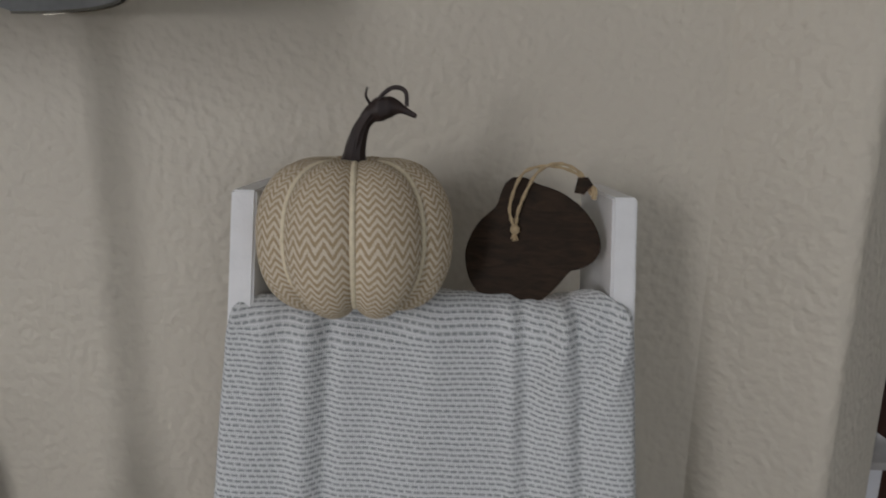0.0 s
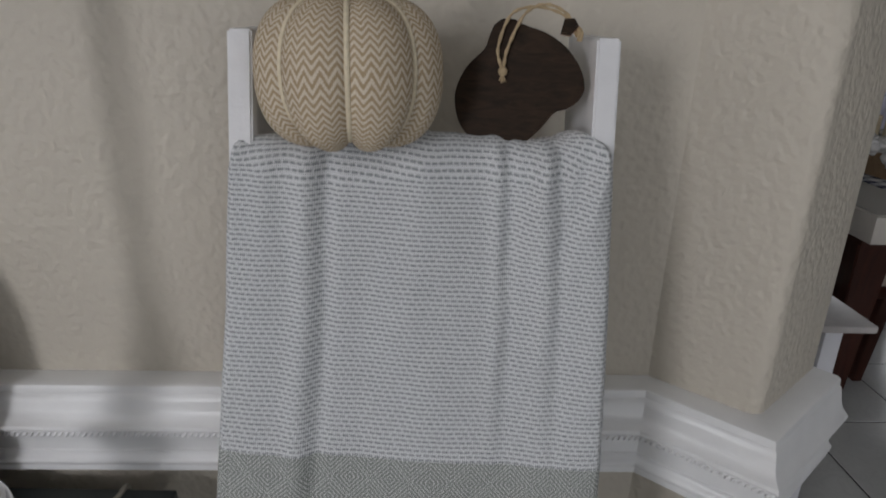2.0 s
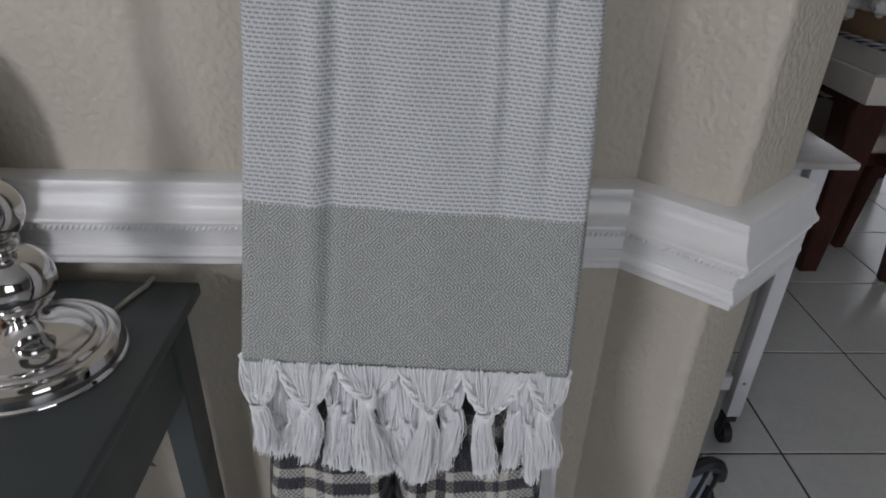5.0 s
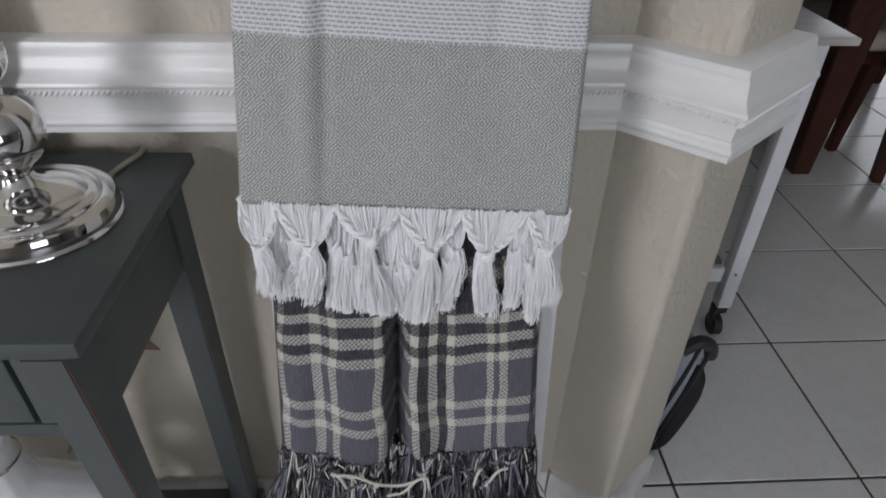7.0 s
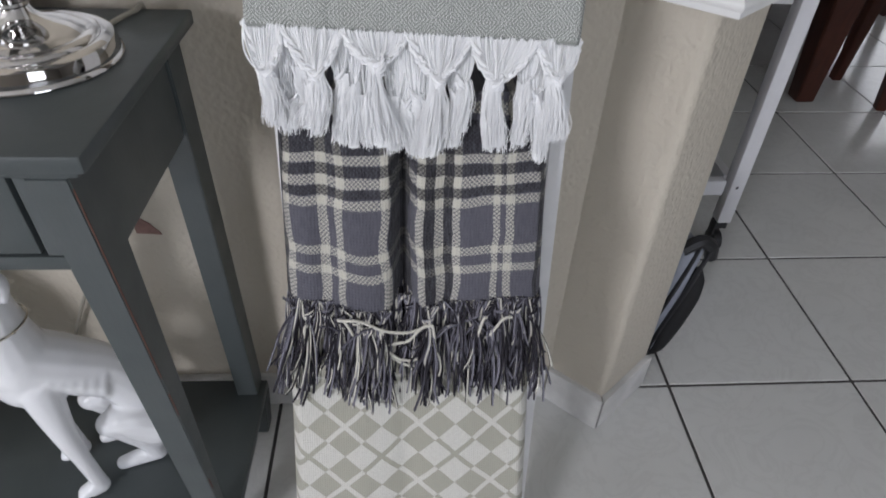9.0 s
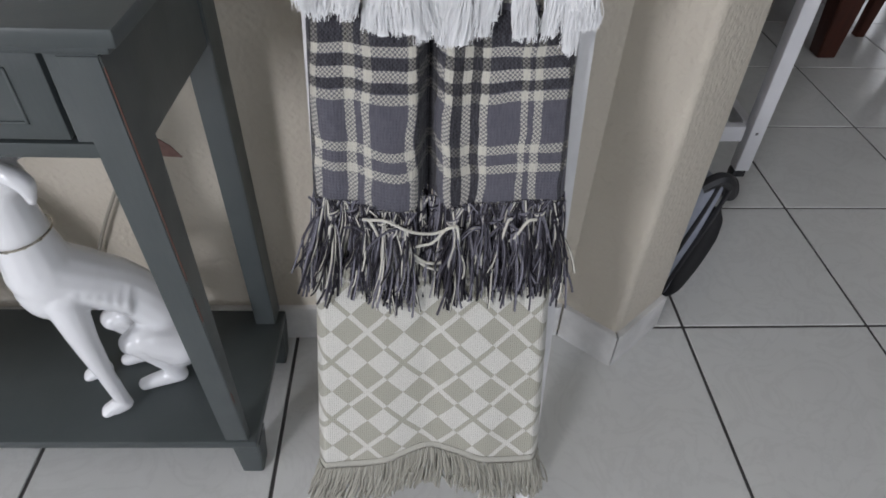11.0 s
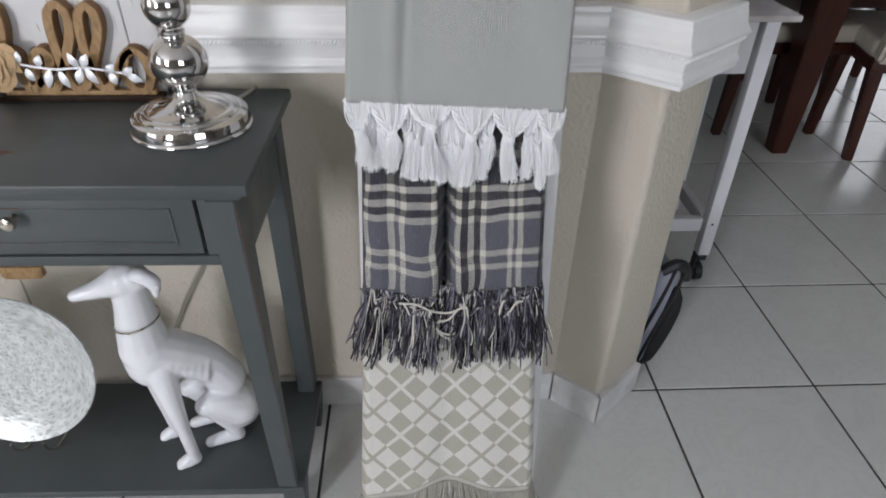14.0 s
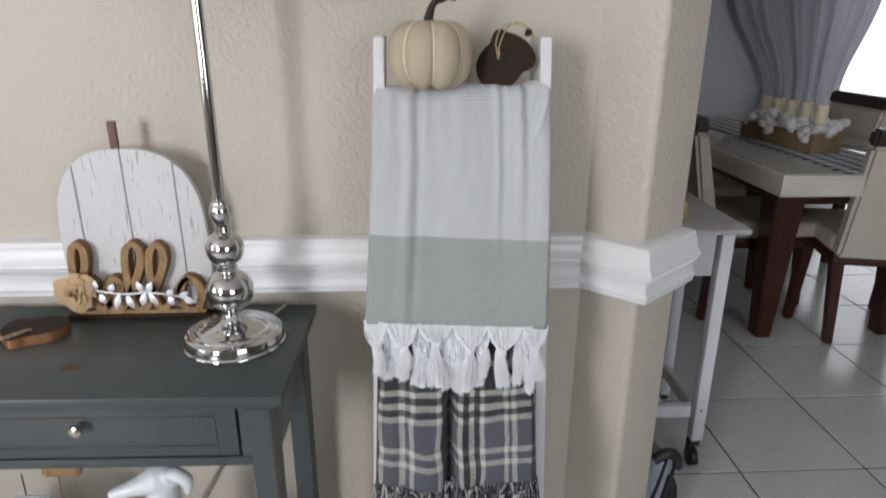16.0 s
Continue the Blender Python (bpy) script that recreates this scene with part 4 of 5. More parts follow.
tube(bm, spline([tip, tip + Vector((0.004, 0, 0.0065)), tip + Vector((0.011, 0, 0.0105)), tip + Vector((0.0175, 0, 0.0085)), tip + Vector((0.0185, -0.001, 0.001))], 6), 0.0012, 6)
tube(bm, spline([tip, tip + Vector((-0.003, 0, 0.002)), tip + Vector((-0.0055, 0, 0.006)), tip + Vector((-0.0045, 0, 0.0105))], 6), lambda t: 0.0011 * (1.2 - 0.7 * t), 6)
bmesh.ops.scale(bm, vec=(1.08, 1.08, 1.2), space=Matrix.Translation(-base), verts=bm.verts[:])
part("stem", bm, M_STEM, pumpkin, "dark brown curled vine stem")

# ---- dark wooden pumpkin with twine ----
OUT = [(0, 0.0475), (9, 0.0468), (29, 0.0438), (52, 0.0415), (70, 0.041), (82, 0.0412), (90, 0.0428), (98, 0.0465), (108, 0.0485), (116, 0.0465), (124, 0.0415), (132, 0.037), (140, 0.036), (150, 0.0375), (172, 0.0425), (190, 0.0472), (215, 0.051), (235, 0.0515), (255, 0.048), (275, 0.043), (295, 0.0365), (310, 0.0335), (322, 0.0325), (330, 0.0335), (338, 0.039), (348, 0.0445), (356, 0.047), (360, 0.0475)]


def wood_pumpkin(at, turn, label, half=0.0045, size=1.0):
    w = thing("wooden_pumpkin", (0, 0, 0), label, "decoration")
    pts = []
    for i in range(96):
        d = i * 360 / 96
        r = table_of(d, OUT) * size
        pts.append((r * math.cos(radians(d)), r * math.sin(radians(d))))
    b = prism(pts, -half, half, 0.001)
    for f in b.faces:
        f.material_index = 1 if abs(f.normal.z) < 0.9 else 0
    part("slab", b, [M_BROWN, M_COPPER], w)
    b = prism([(-0.006, -0.005), (0.001, -0.006), (0.0065, 0.001), (0.003, 0.006), (-0.004, 0.0055)], -half * 0.8, half * 0.8, 0.001)
    for f in b.faces:
        f.material_index = 1 if abs(f.normal.z) < 0.9 else 0
    bmesh.ops.translate(b, verts=b.verts[:], vec=(0.033, 0.042, -0.001))
    part("stem", b, [M_BROWN, M_COPPER], w, "small sawn wooden stem")
    bm = bmesh.new()
    for s in (-1, 1):
        tube(bm, spline([Vector((0.039, 0.036, -0.004)), Vector((0.031, 0.0495 + s * 0.001, -0.002)), Vector((0.014 + s * 0.002, 0.0555 + s * 0.001, 0.003)), Vector((-0.003 + s * 0.0045, 0.049, 0.0085)), Vector((-0.0125 + s * 0.0035, 0.026, half + 0.003)), Vector((-0.012 + s * 0.0005, 0.0105, half + 0.0025))], 8), lambda t: 0.0012 * (1 + 0.25 * math.sin(t * 70)), 6)
    tube(bm, spline([Vector((0.037, 0.043, -0.004)), Vector((0.041, 0.039, -0.003)), Vector((0.0405, 0.033, -0.003))], 6), 0.0022, 6)
    e = bmesh.new()
    bmesh.ops.create_icosphere(e, subdivisions=2, radius=0.0036)
    merge(bm, e, Matrix.Translation((-0.0115, 0.0095, 0.0075)))
    for k in range(10):
        tube(bm, [Vector((-0.0115, 0.0085, 0.0075)), Vector((-0.0115 + random.gauss(0, 0.002), 0.001 + random.random() * 0.003, 0.008))], 0.0005, 4)
    part("twine", bm, M_TWINE, w, "jute twine loop")
    w.matrix_basis = at @ pose(0, 0, 0, 0, 0, turn)
    return w


wood_pumpkin(pose(0.0775, -0.127, 1.248, 82, 0, -13), 0, "dark brown wooden pumpkin cut-out with jute twine loop", 0.0045, 1.0)


# ---- console table ----
CX, CY = -0.83, -0.19
console = thing("console_table", (CX, CY + 0.0095, 0), "dark grey chalk-painted console table with worn edges and a shelf", "table")
TX0, TX1, TY0, TY1, TZ = -1.39, -0.262, -0.352, -0.027, 0.792


def loc(bm, x=CX, y=CY, z=0.0):
    bmesh.ops.translate(bm, verts=bm.verts[:], vec=(-x, -y, -z))
    return bm


def cbox(*a, **k):
    return loc(box(*a, **k))


part("tabletop", cbox(TX0, TX1, TY0, TY1, TZ - 0.017, TZ, 0.003), M_GREY, console)
part("top_moulding", cbox(TX0 + 0.011, TX1 - 0.011, TY0 + 0.008, TY1 - 0.004, TZ - 0.026, TZ - 0.0168, 0.003), M_GREY, console)
LEG_F, LEG_B = (-0.343, -0.288), (-0.083, -0.033)
for xo, xi in ((-0.283, -0.319), (-1.372, -1.336)):
    s = 1 if xo > -0.8 else -1
    for y0, y1 in (LEG_F, LEG_B):
        fr = y0 < -0.2
        lo = (min(xo - 0.003 * s, xi - 0.003 * s), max(xo - 0.003 * s, xi - 0.003 * s), y0 + (0.042 if fr else 0.018), y1 - (0.0 if fr else -0.008), 0.1145)
        hi = (min(xo, xi), max(xo, xi), y0, y1, TZ - 0.0262)
        part("leg", loc(skew_bar(bmesh.new(), lo, hi, 0.0015)), M_GREY, console)
    part("side_apron", cbox(*sorted((xo - 0.004 * s, xo - 0.022 * s)), -0.288, -0.083, 0.655, TZ - 0.0262), M_GREY, console)
    for y in (-0.294, -0.07):
        part("foot", loc(skew_bar(bmesh.new(), (xo - 0.017 * s - 0.017, xo - 0.017 * s + 0.017, y + 0.004, y + 0.038, 0), (xo - 0.015 * s - 0.022, xo - 0.015 * s + 0.022, y, y + 0.044, 0.0905), 0.002)), M_GREY, console)
part("bottom_rail", cbox(-1.34, -0.318, -0.336, -0.318, 0.661, 0.6765, 0.001), M_GREY, console)
part("top_rail", cbox(-1.34, -0.318, -0.336, -0.318, 0.768, TZ - 0.0262, 0.0005), M_GREY, console)
part("back_apron", cbox(-1.34, -0.318, -0.06, -0.045, 0.66, TZ - 0.0262), M_GREY, console)
# near-black sheet standing in for the shade in the slits round the drawers
part("gap_shade_panel", cbox(-1.34, -0.318, -0.309, -0.304, 0.679, 0.768), M_GAP, console)
part("shelf", cbox(TX0 + 0.012, -0.2745, -0.304, -0.03, 0.0965, 0.1145, 0.003), M_GREY, console)
part("shelf_moulding", cbox(TX0 + 0.018, -0.279, -0.299, -0.036, 0.0895, 0.0968, 0.002), M_GREY, console)
for x0, x1 in ((-0.825, -0.3365), (-1.3225, -0.834)):
    part("stile", cbox(x0 - 0.012 if x0 < -1 else x1 + 0.0045, x0 - 0.0045 if x0 < -1 else -0.318, -0.336, -0.318, 0.679, 0.768), M_GREY, console)
    bm = box(x0, x1, -0.3375, -0.318, 0.6815, 0.7655, 0.0012)
    d = part("drawer", loc(bm), M_GREY, console)
    # raised field with a worn bead round it
    f0, f1, z0, z1 = x0 + 0.03, x1 - 0.03, 0.6975, 0.7515
    for a in ((f0, f1, z0, z0 + 0.003), (f0, f1, z1 - 0.003, z1), (f0, f0 + 0.003, z0, z1), (f1 - 0.003, f1, z0, z1)):
        part("bead", cbox(a[0], a[1], -0.3392, -0.3372, a[2], a[3], 0.0008), M_GREY, d)
    rng = random.Random(int(-x0 * 100))
    for k in range(13):
        u = rng.uniform(f0, f1 - 0.1)
        ln = rng.uniform(0.02, 0.1)
        zz = rng.choice((z0 - 0.0006, z1 + 0.0002))
        part("worn_edge", cbox(u, u + ln, -0.3386, -0.337, zz, zz + 0.0009), M_WORN, d)
    bm = lathe([(0.0, 0), (0.006, 0), (0.0045, 0.003), (0.0035, 0.007), (0.005, 0.010), (0.0088, 0.0125), (0.0098, 0.0165), (0.0085, 0.0205), (0.0045, 0.0225), (0.0, 0.0228)], 24)
    bmesh.ops.rotate(bm, verts=bm.verts[:], cent=(0, 0, 0), matrix=Matrix.Rotation(radians(90), 3, "X"))
    bmesh.ops.translate(bm, verts=bm.verts[:], vec=((x0 + x1) / 2 + 0.018 - CX, -0.3375 - CY, 0.7395))
    part("knob", bm, M_NICKEL, d, "round brushed nickel knob")
console.rotation_euler.z = radians(-1)  # a touch askew to the wall
# rubbed-through paint: edge of the front leg, top
rng = random.Random(2)
for k in range(9):
    z = rng.uniform(0.2, 0.7)
    t = (z - 0.1145) / 0.6523
    y = lerp(LEG_F[0] + 0.042, LEG_F[0], t)
    x = lerp(-0.285, -0.282, t)
    ln = rng.uniform(0.02, 0.08)
    bm = skew_bar(bmesh.new(), (x - 0.0006, x + 0.0003, y - 0.0003, y + 0.0008, z), (x - 0.0006 + 0.003 * ln / 0.65, x + 0.0003 + 0.003 * ln / 0.65, y - 0.0003 - 0.042 * ln / 0.65, y + 0.0008 - 0.042 * ln / 0.65, z + ln), 0)
    part("worn_edge", loc(bm), M_WORN, console, "bare reddish wood showing through paint")


def patch(cx, cy, rx, ry, z, seed):
    g = random.Random(seed)
    pts = []
    for i in range(22):
        a = i / 22 * 2 * math.pi
        k = 1 + g.uniform(-0.4, 0.35)
        pts.append((cx + rx * k * math.cos(a), cy + ry * k * math.sin(a)))
    return prism(pts, z - 0.0005, z + 0.0004)


part("worn_patch", loc(patch(-0.607, -0.26, 0.024, 0.007, TZ, 4)), M_WORN, console, "chipped paint patch of bare wood")

# ---- chipped paint on the wall ----
chip = prism([(-0.02, -0.014), (0.018, -0.017), (0.004, 0.004), (-0.012, 0.017), (-0.02, 0.01)], -0.001, 0.0012)
bmesh.ops.rotate(chip, verts=chip.verts[:], cent=(0, 0, 0), matrix=Matrix.Rotation(radians(90), 3, "X"))
tagged(ob_from("paint_chip", chip, M_CHIP, at=(-0.412, WALL_Y - 0.0011, 0.446)), "pinkish brown chipped patch of wall paint behind the table", "wall damage")

# ---- chrome lamp ----
lamp = thing("table_lamp", (-0.376, -0.172, TZ), "polished chrome table lamp with stacked balls and grey shade", "lamp")
part("foot", lathe([(0, 0), (0.0835, 0), (0.085, 0.002), (0.0845, 0.004), (0.082, 0.006), (0.0815, 0.013), (0.079, 0.0195), (0.0735, 0.0225), (0.069, 0.023), (0.0675, 0.0225), (0.0665, 0.0245), (0.064, 0.0262), (0.0585, 0.0272), (0.0555, 0.0268), (0.053, 0.0285), (0.044, 0.0335), (0.032, 0.037), (0.022, 0.0415), (0.0165, 0.047), (0.0145, 0.0525), (0, 0.0525)], 72), M_CHROME, lamp)


def ball(r, z0, z1, neck):
    n, c, h = 18, (z0 + z1) / 2, (z1 - z0) / 2
    pr = [(neck, z0)]
    for i in range(1, n):
        t = -math.pi / 2 + math.pi * i / n
        pr.append((max(neck * 0.9, r * abs(math.cos(t)) ** 0.92), c + h * math.sin(t)))
    return pr + [(neck, z1)]


part("lower_ball", lathe([(0, 0.0525), (0.0145, 0.0525), (0.0162, 0.0545), (0.0162, 0.0575), *ball(0.0385, 0.058, 0.129, 0.0155), (0.0165, 0.1305), (0.0165, 0.1345), (0.0135, 0.136), (0, 0.136)], 56), M_CHROME, lamp)
part("middle_ball", lathe([(0, 0.136), (0.0135, 0.136), *ball(0.0302, 0.1365, 0.196, 0.0125), (0.0115, 0.203), (0.011, 0.2075), (0, 0.2075)], 56), M_CHROME, lamp)
part("upper_ball", lathe([(0, 0.2075), (0.011, 0.2075), (0.0135, 0.2125), (0.0172, 0.2215), (0.0178, 0.2295), (0.0155, 0.2385), (0.0128, 0.2425), (0.0128, 0.2455), (0.0102, 0.247), (0, 0.247)], 48), M_CHROME, lamp)
part("pole", lathe([(0.0088, 0.2465), (0.0088, 0.69), (0, 0.69)], 32), M_CHROME, lamp)
bm = lathe([(0.185, 0.622), (0.186, 0.623), (0.142, 0.88), (0.14, 0.88), (0.183, 0.6232)], 64)
part("shade", bm, M_SHADE, lamp)
bm = lathe([(0.1855, 0.6205), (0.188, 0.621), (0.186, 0.635), (0.183, 0.635), (0.183, 0.621)], 64)
part("shade_trim", bm, M_NICKEL, lamp)
part("spider", box(-0.17, 0.17, -0.003, 0.003, 0.683, 0.688), M_CHROME, lamp)
bm = bmesh.new()
tube(bm, spline([Vector((-0.335, -0.11, TZ + 0.003)), Vector((-0.33, -0.08, TZ + 0.003)), Vector((-0.318, -0.045, TZ + 0.003)), Vector((-0.318, -0.018, TZ - 0.01)), Vector((-0.345, -0.004, 0.66)), Vector((-0.405, -0.003, 0.555)), Vector((-0.463, -0.003, 0.453)), Vector((-0.54, -0.003, 0.32)), Vector((-0.6, -0.004, 0.2))], 10), 0.003, 8)
tagged(ob_from("lamp_cord", bm, M_CORD), "pale cord running over the table edge behind it", "cable")

# ---- white plank pumpkin sign ----
SX, SY = -0.567, -0.053
sign = thing("pumpkin_sign", (SX, SY, TZ), "whitewashed plank pumpkin sign with a brown stem", "decoration")
HW, HT = 0.129, 0.308


def arch(x):
    t = min(1.0, abs(x) / HW)
    return HT * 0.44 + HT * 0.56 * (1 - t**2.6) ** (1 / 2.6)


def belly(z):
    return HW * (1 - 0.085 * max(0, 1 - z / (HT * 0.44)) ** 2)


edges = [-HW, -0.0875, -0.003, 0.083, HW]
for a, b in zip(edges, edges[1:]):
    n = 14
    xs = [lerp(a + 0.0011, b - 0.0011, i / n) for i in range(n + 1)]
    ol = [(x, arch(x)) for x in xs]
    if a == edges[0]:
        ol = [(-belly(HT * 0.44 * i / 8), HT * 0.44 * i / 8) for i in range(9)] + ol[1:]
    else:
        ol = [(xs[0], 0)] + ol
    if b == edges[-1]:
        ol = ol[:-1] + [(belly(HT * 0.44 * (8 - i) / 8), HT * 0.44 * (8 - i) / 8) for i in range(9)]
    else:
        ol = ol + [(xs[-1], 0)]
    bm = prism(ol[::-1], -0.006, 0.006, 0.0008)
    bmesh.ops.rotate(bm, verts=bm.verts[:], cent=(0, 0, 0), matrix=Matrix.Rotation(radians(90), 3, "X"))
    part("plank", bm, M_WHITEWASH, sign)
part("backing", box(-0.1, 0.1, 0.0062, 0.009, 0.03, 0.2), M_STEMWOOD, sign)
bm = box(-0.018, -0.0035, -0.004, 0.004, HT - 0.004, HT + 0.0465, 0.0025)
part("stem", bm, M_STEMWOOD, sign, "short reddish-brown wooden stem")

# ---- hello sign ----
HX, HY = -0.572, -0.072
hello = thing("hello_sign", (HX, HY, TZ), "honey-coloured wooden script sign reading hello, with rose and silver sprig", "decoration")
part("base", box(-0.128, 0.128, -0.011, 0.0115, 0, 0.009, 0.0015), M_BROWN, hello, "dark stained base board")
STROKES = {
    "h": [[(-0.117, 0.012), (-0.113, 0.06), (-0.109, 0.105), (-0.1, 0.1225), (-0.087, 0.117), (-0.086, 0.095), (-0.096, 0.068), (-0.11, 0.048)], [(-0.108, 0.045), (-0.092, 0.063), (-0.079, 0.06), (-0.078, 0.035), (-0.074, 0.016), (-0.062, 0.018)]],
    "e": [[(-0.062, 0.018), (-0.035, 0.042), (-0.028, 0.058), (-0.038, 0.067), (-0.052, 0.058), (-0.056, 0.036), (-0.047, 0.015), (-0.026, 0.016)]],
    "l": [[(-0.03, 0.018), (-0.006, 0.05), (0.0155, 0.088), (0.018, 0.112), (0.007, 0.123), (-0.008, 0.112), (-0.013, 0.08), (-0.011, 0.04), (-0.002, 0.018), (0.018, 0.018)]],
    "ll": [[(0.015, 0.018), (0.037, 0.05), (0.058, 0.088), (0.061, 0.11), (0.051, 0.121), (0.037, 0.11), (0.031, 0.078), (0.033, 0.04), (0.041, 0.018), (0.06, 0.02)]],
    "o": [[(0.058, 0.022), (0.082, 0.052), (0.1, 0.066), (0.118, 0.058), (0.124, 0.036), (0.112, 0.014), (0.092, 0.016), (0.083, 0.036), (0.09, 0.058), (0.104, 0.066)]],
}
for i, (k, strokes) in enumerate(STROKES.items()):
    bm = bmesh.new()
    for st in strokes:
        pts = [Vector((q.x * 0.93, 0.002 + 0.0003 * i, q.y * 1.16)) for q in spline([(x, z, 0) for x, z in st], 8)]
        # flat sawn strokes: a rectangle swept along the line
        rings = []
        for j, p in enumerate(pts):
            d = (pts[min(j + 1, len(pts) - 1)] - pts[max(j - 1, 0)]).normalized()
            nrm = Vector((-d.z, 0, d.x))
            w = 0.0072 if abs(d.x) < 0.5 else 0.006
            rings.append([bm.verts.new(p + nrm * (w * sx) + Vector((0, 0.0095 * sy, 0))) for sx, sy in ((-1, -0.86), (-0.86, -1), (0.86, -1), (1, -0.86), (1, 1), (-1, 1))])
        for r0, r1 in zip(rings, rings[1:]):
            for q in range(6):
                f = bm.faces.new((r0[q], r0[(q + 1) % 6], r1[(q + 1) % 6], r1[q]))
                f.material_index = 0 if q in (0, 1, 2) else 1
        bm.faces.new(rings[0][::-1])
        bm.faces.new(rings[-1])
    bmesh.ops.recalc_face_normals(bm, faces=bm.faces[:])
    part("letter", bm, [M_OAK, M_OAKEDGE], hello)
part("lower_fret", box(-0.108, 0.118, -0.006, 0.009, 0.0085, 0.016, 0.002), M_OAK, hello)
rose = new("rose")
rose.parent = hello
rose.location = (-0.098, -0.018, 0.06)
for k in range(17):
    rad = 0.0055 + 0.0015 * k
    ang = k * 2.4

    def petal(a, b, rad=rad, ang=ang, k=k):
        th = ang + (a - 0.5) * 2.0
        out = rad * (0.55 + 0.75 * b) * (1 + 0.12 * math.sin(a * 9 + k))
        return Vector((out * math.cos(th), -0.016 + 0.0011 * k * b * 0.4 - 0.006 * b + 0.0085 * (k / 17) + 0.005 * b * b * (k / 17), out * math.sin(th)))

    part("petal", sheet(petal, 10, 5, lambda a, b: (a, b), 0.0008), M_ROSE, rose)
for k, (dx, dz) in enumerate(((-0.024, 0.008), (-0.018, -0.012), (0.018, 0.016), (0.012, -0.02), (-0.006, -0.024), (0.0, 0.022))):
    pl = lambda a, b, dx=dx, dz=dz: Vector((dx * 1.5 * b + (a - 0.5) * 0.02 * math.sin(math.pi * min(1, b * 0.9 + 0.1)) * (-dz / 0.026), 0.004 - 0.004 * b, dz * 1.5 * b + (a - 0.5) * 0.02 * math.sin(math.pi * min(1, b * 0.9 + 0.1)) * (dx / 0.026)))
    part("petal", sheet(pl, 6, 6, lambda a, b: (a, b), 0.0009), M_ROSE, rose)
sprig = new("sprig")
sprig.parent = hello
sprig.location = (-0.068, -0.017, 0.057)
bm = bmesh.new()
tube(bm, spline([Vector((0, 0, 0.004)), Vector((0.05, -0.002, -0.003)), Vector((0.1, -0.001, -0.002)), Vector((0.165, 0, -0.013))], 8), 0.0017, 8)
part("twig", bm, M_SILVER, sprig)
for k, (u, w, an, ln) in enumerate(((0.004, 0.006, 80, 0.014), (0.012, -0.002, -70, 0.015), (0.03, 0.002, 65, 0.013), (0.045, -0.004, -110, 0.022), (0.058, -0.006, -70, 0.02), (0.088, 0.0, 115, 0.018), (0.094, 0.0, 62, 0.017), (0.097, -0.002, -60, 0.02), (0.09, -0.003, -112, 0.018), (0.128, -0.008, 50, 0.013), (0.132, -0.008, -75, 0.014), (0.155, -0.011, -25, 0.018), (0.15, -0.011, 35, 0.014))):
    cs, sn = math.cos(radians(an)), math.sin(radians(an))

    def leafpt(a, b, u=u, w=w, cs=cs, sn=sn, ln=ln):
        ln = ln * 1.3
        wd = 0.0062 * math.sin(math.pi * min(1, 0.08 + b * 0.9)) * (a - 0.5) * 2
        return Vector((u + cs * ln * b - sn * wd, -0.003 - 0.003 * math.sin(b * 3) + 0.0015 * abs(a - 0.5), w + sn * ln * b + cs * wd))

    part("leaf", sheet(leafpt, 4, 7, lambda a, b: (a, b), 0.0007), M_SILVER, sprig)

# a second cut-out lies flat on the table
wood_pumpkin(pose(-0.728, -0.14, TZ + 0.009, 0, 0, 150), 0, "brown wooden pumpkin cut-out with copper edge lying on the table", 0.0085, 1.12)

# ---- ceramic greyhound ----
DX, DY, DZ = -0.47, -0.19, 0.1145


def blob(bm, c, r, sq=(1, 1, 1)):
    e = bmesh.new()
    bmesh.ops.create_icosphere(e, subdivisions=3, radius=1)
    merge(bm, e, Matrix.Translation(c) @ Matrix.Diagonal((r * sq[0], r * sq[1], r * sq[2], 1)))


def limb(bm, pts, radii):
    p = spline(pts, 8)
    rows = [(i / (len(radii) - 1), r) for i, r in enumerate(radii)]
    tube(bm, p, lambda t: table_of(t, rows), 14)
    blob(bm, p[0], radii[0])
    blob(bm, p[-1], radii[-1])


bm = bmesh.new()
limb(bm, [(-0.584, -0.256, 0.549), (-0.557, -0.248, 0.553), (-0.535, -0.242, 0.558), (-0.515, -0.235, 0.563)], [0.0095, 0.0145, 0.0205, 0.027])
blob(bm, (-0.508, -0.232, 0.564), 0.029, (1.2, 0.9, 0.95))
limb(bm, [(-0.512, -0.23, 0.548), (-0.518, -0.223, 0.50), (-0.525, -0.216, 0.45), (-0.526, -0.212, 0.4)], [0.0275, 0.0305, 0.037, 0.045])
limb(bm, [(-0.523, -0.212, 0.395), (-0.491, -0.195, 0.366), (-0.455, -0.174, 0.331), (-0.428, -0.157, 0.266)], [0.046, 0.044, 0.036, 0.038])
blob(bm, (-0.526, -0.216, 0.375), 0.044, (0.95, 0.92, 1.3))
# ears
limb(bm, [(-0.489, -0.25, 0.581), (-0.472, -0.26, 0.589), (-0.456, -0.262, 0.577), (-0.457, -0.262, 0.553)], [0.0105, 0.0125, 0.012, 0.0055])
limb(bm, [(-0.517, -0.212, 0.585), (-0.505, -0.206, 0.595), (-0.49, -0.204, 0.59), (-0.482, -0.206, 0.576)], [0.009, 0.0105, 0.01, 0.004])
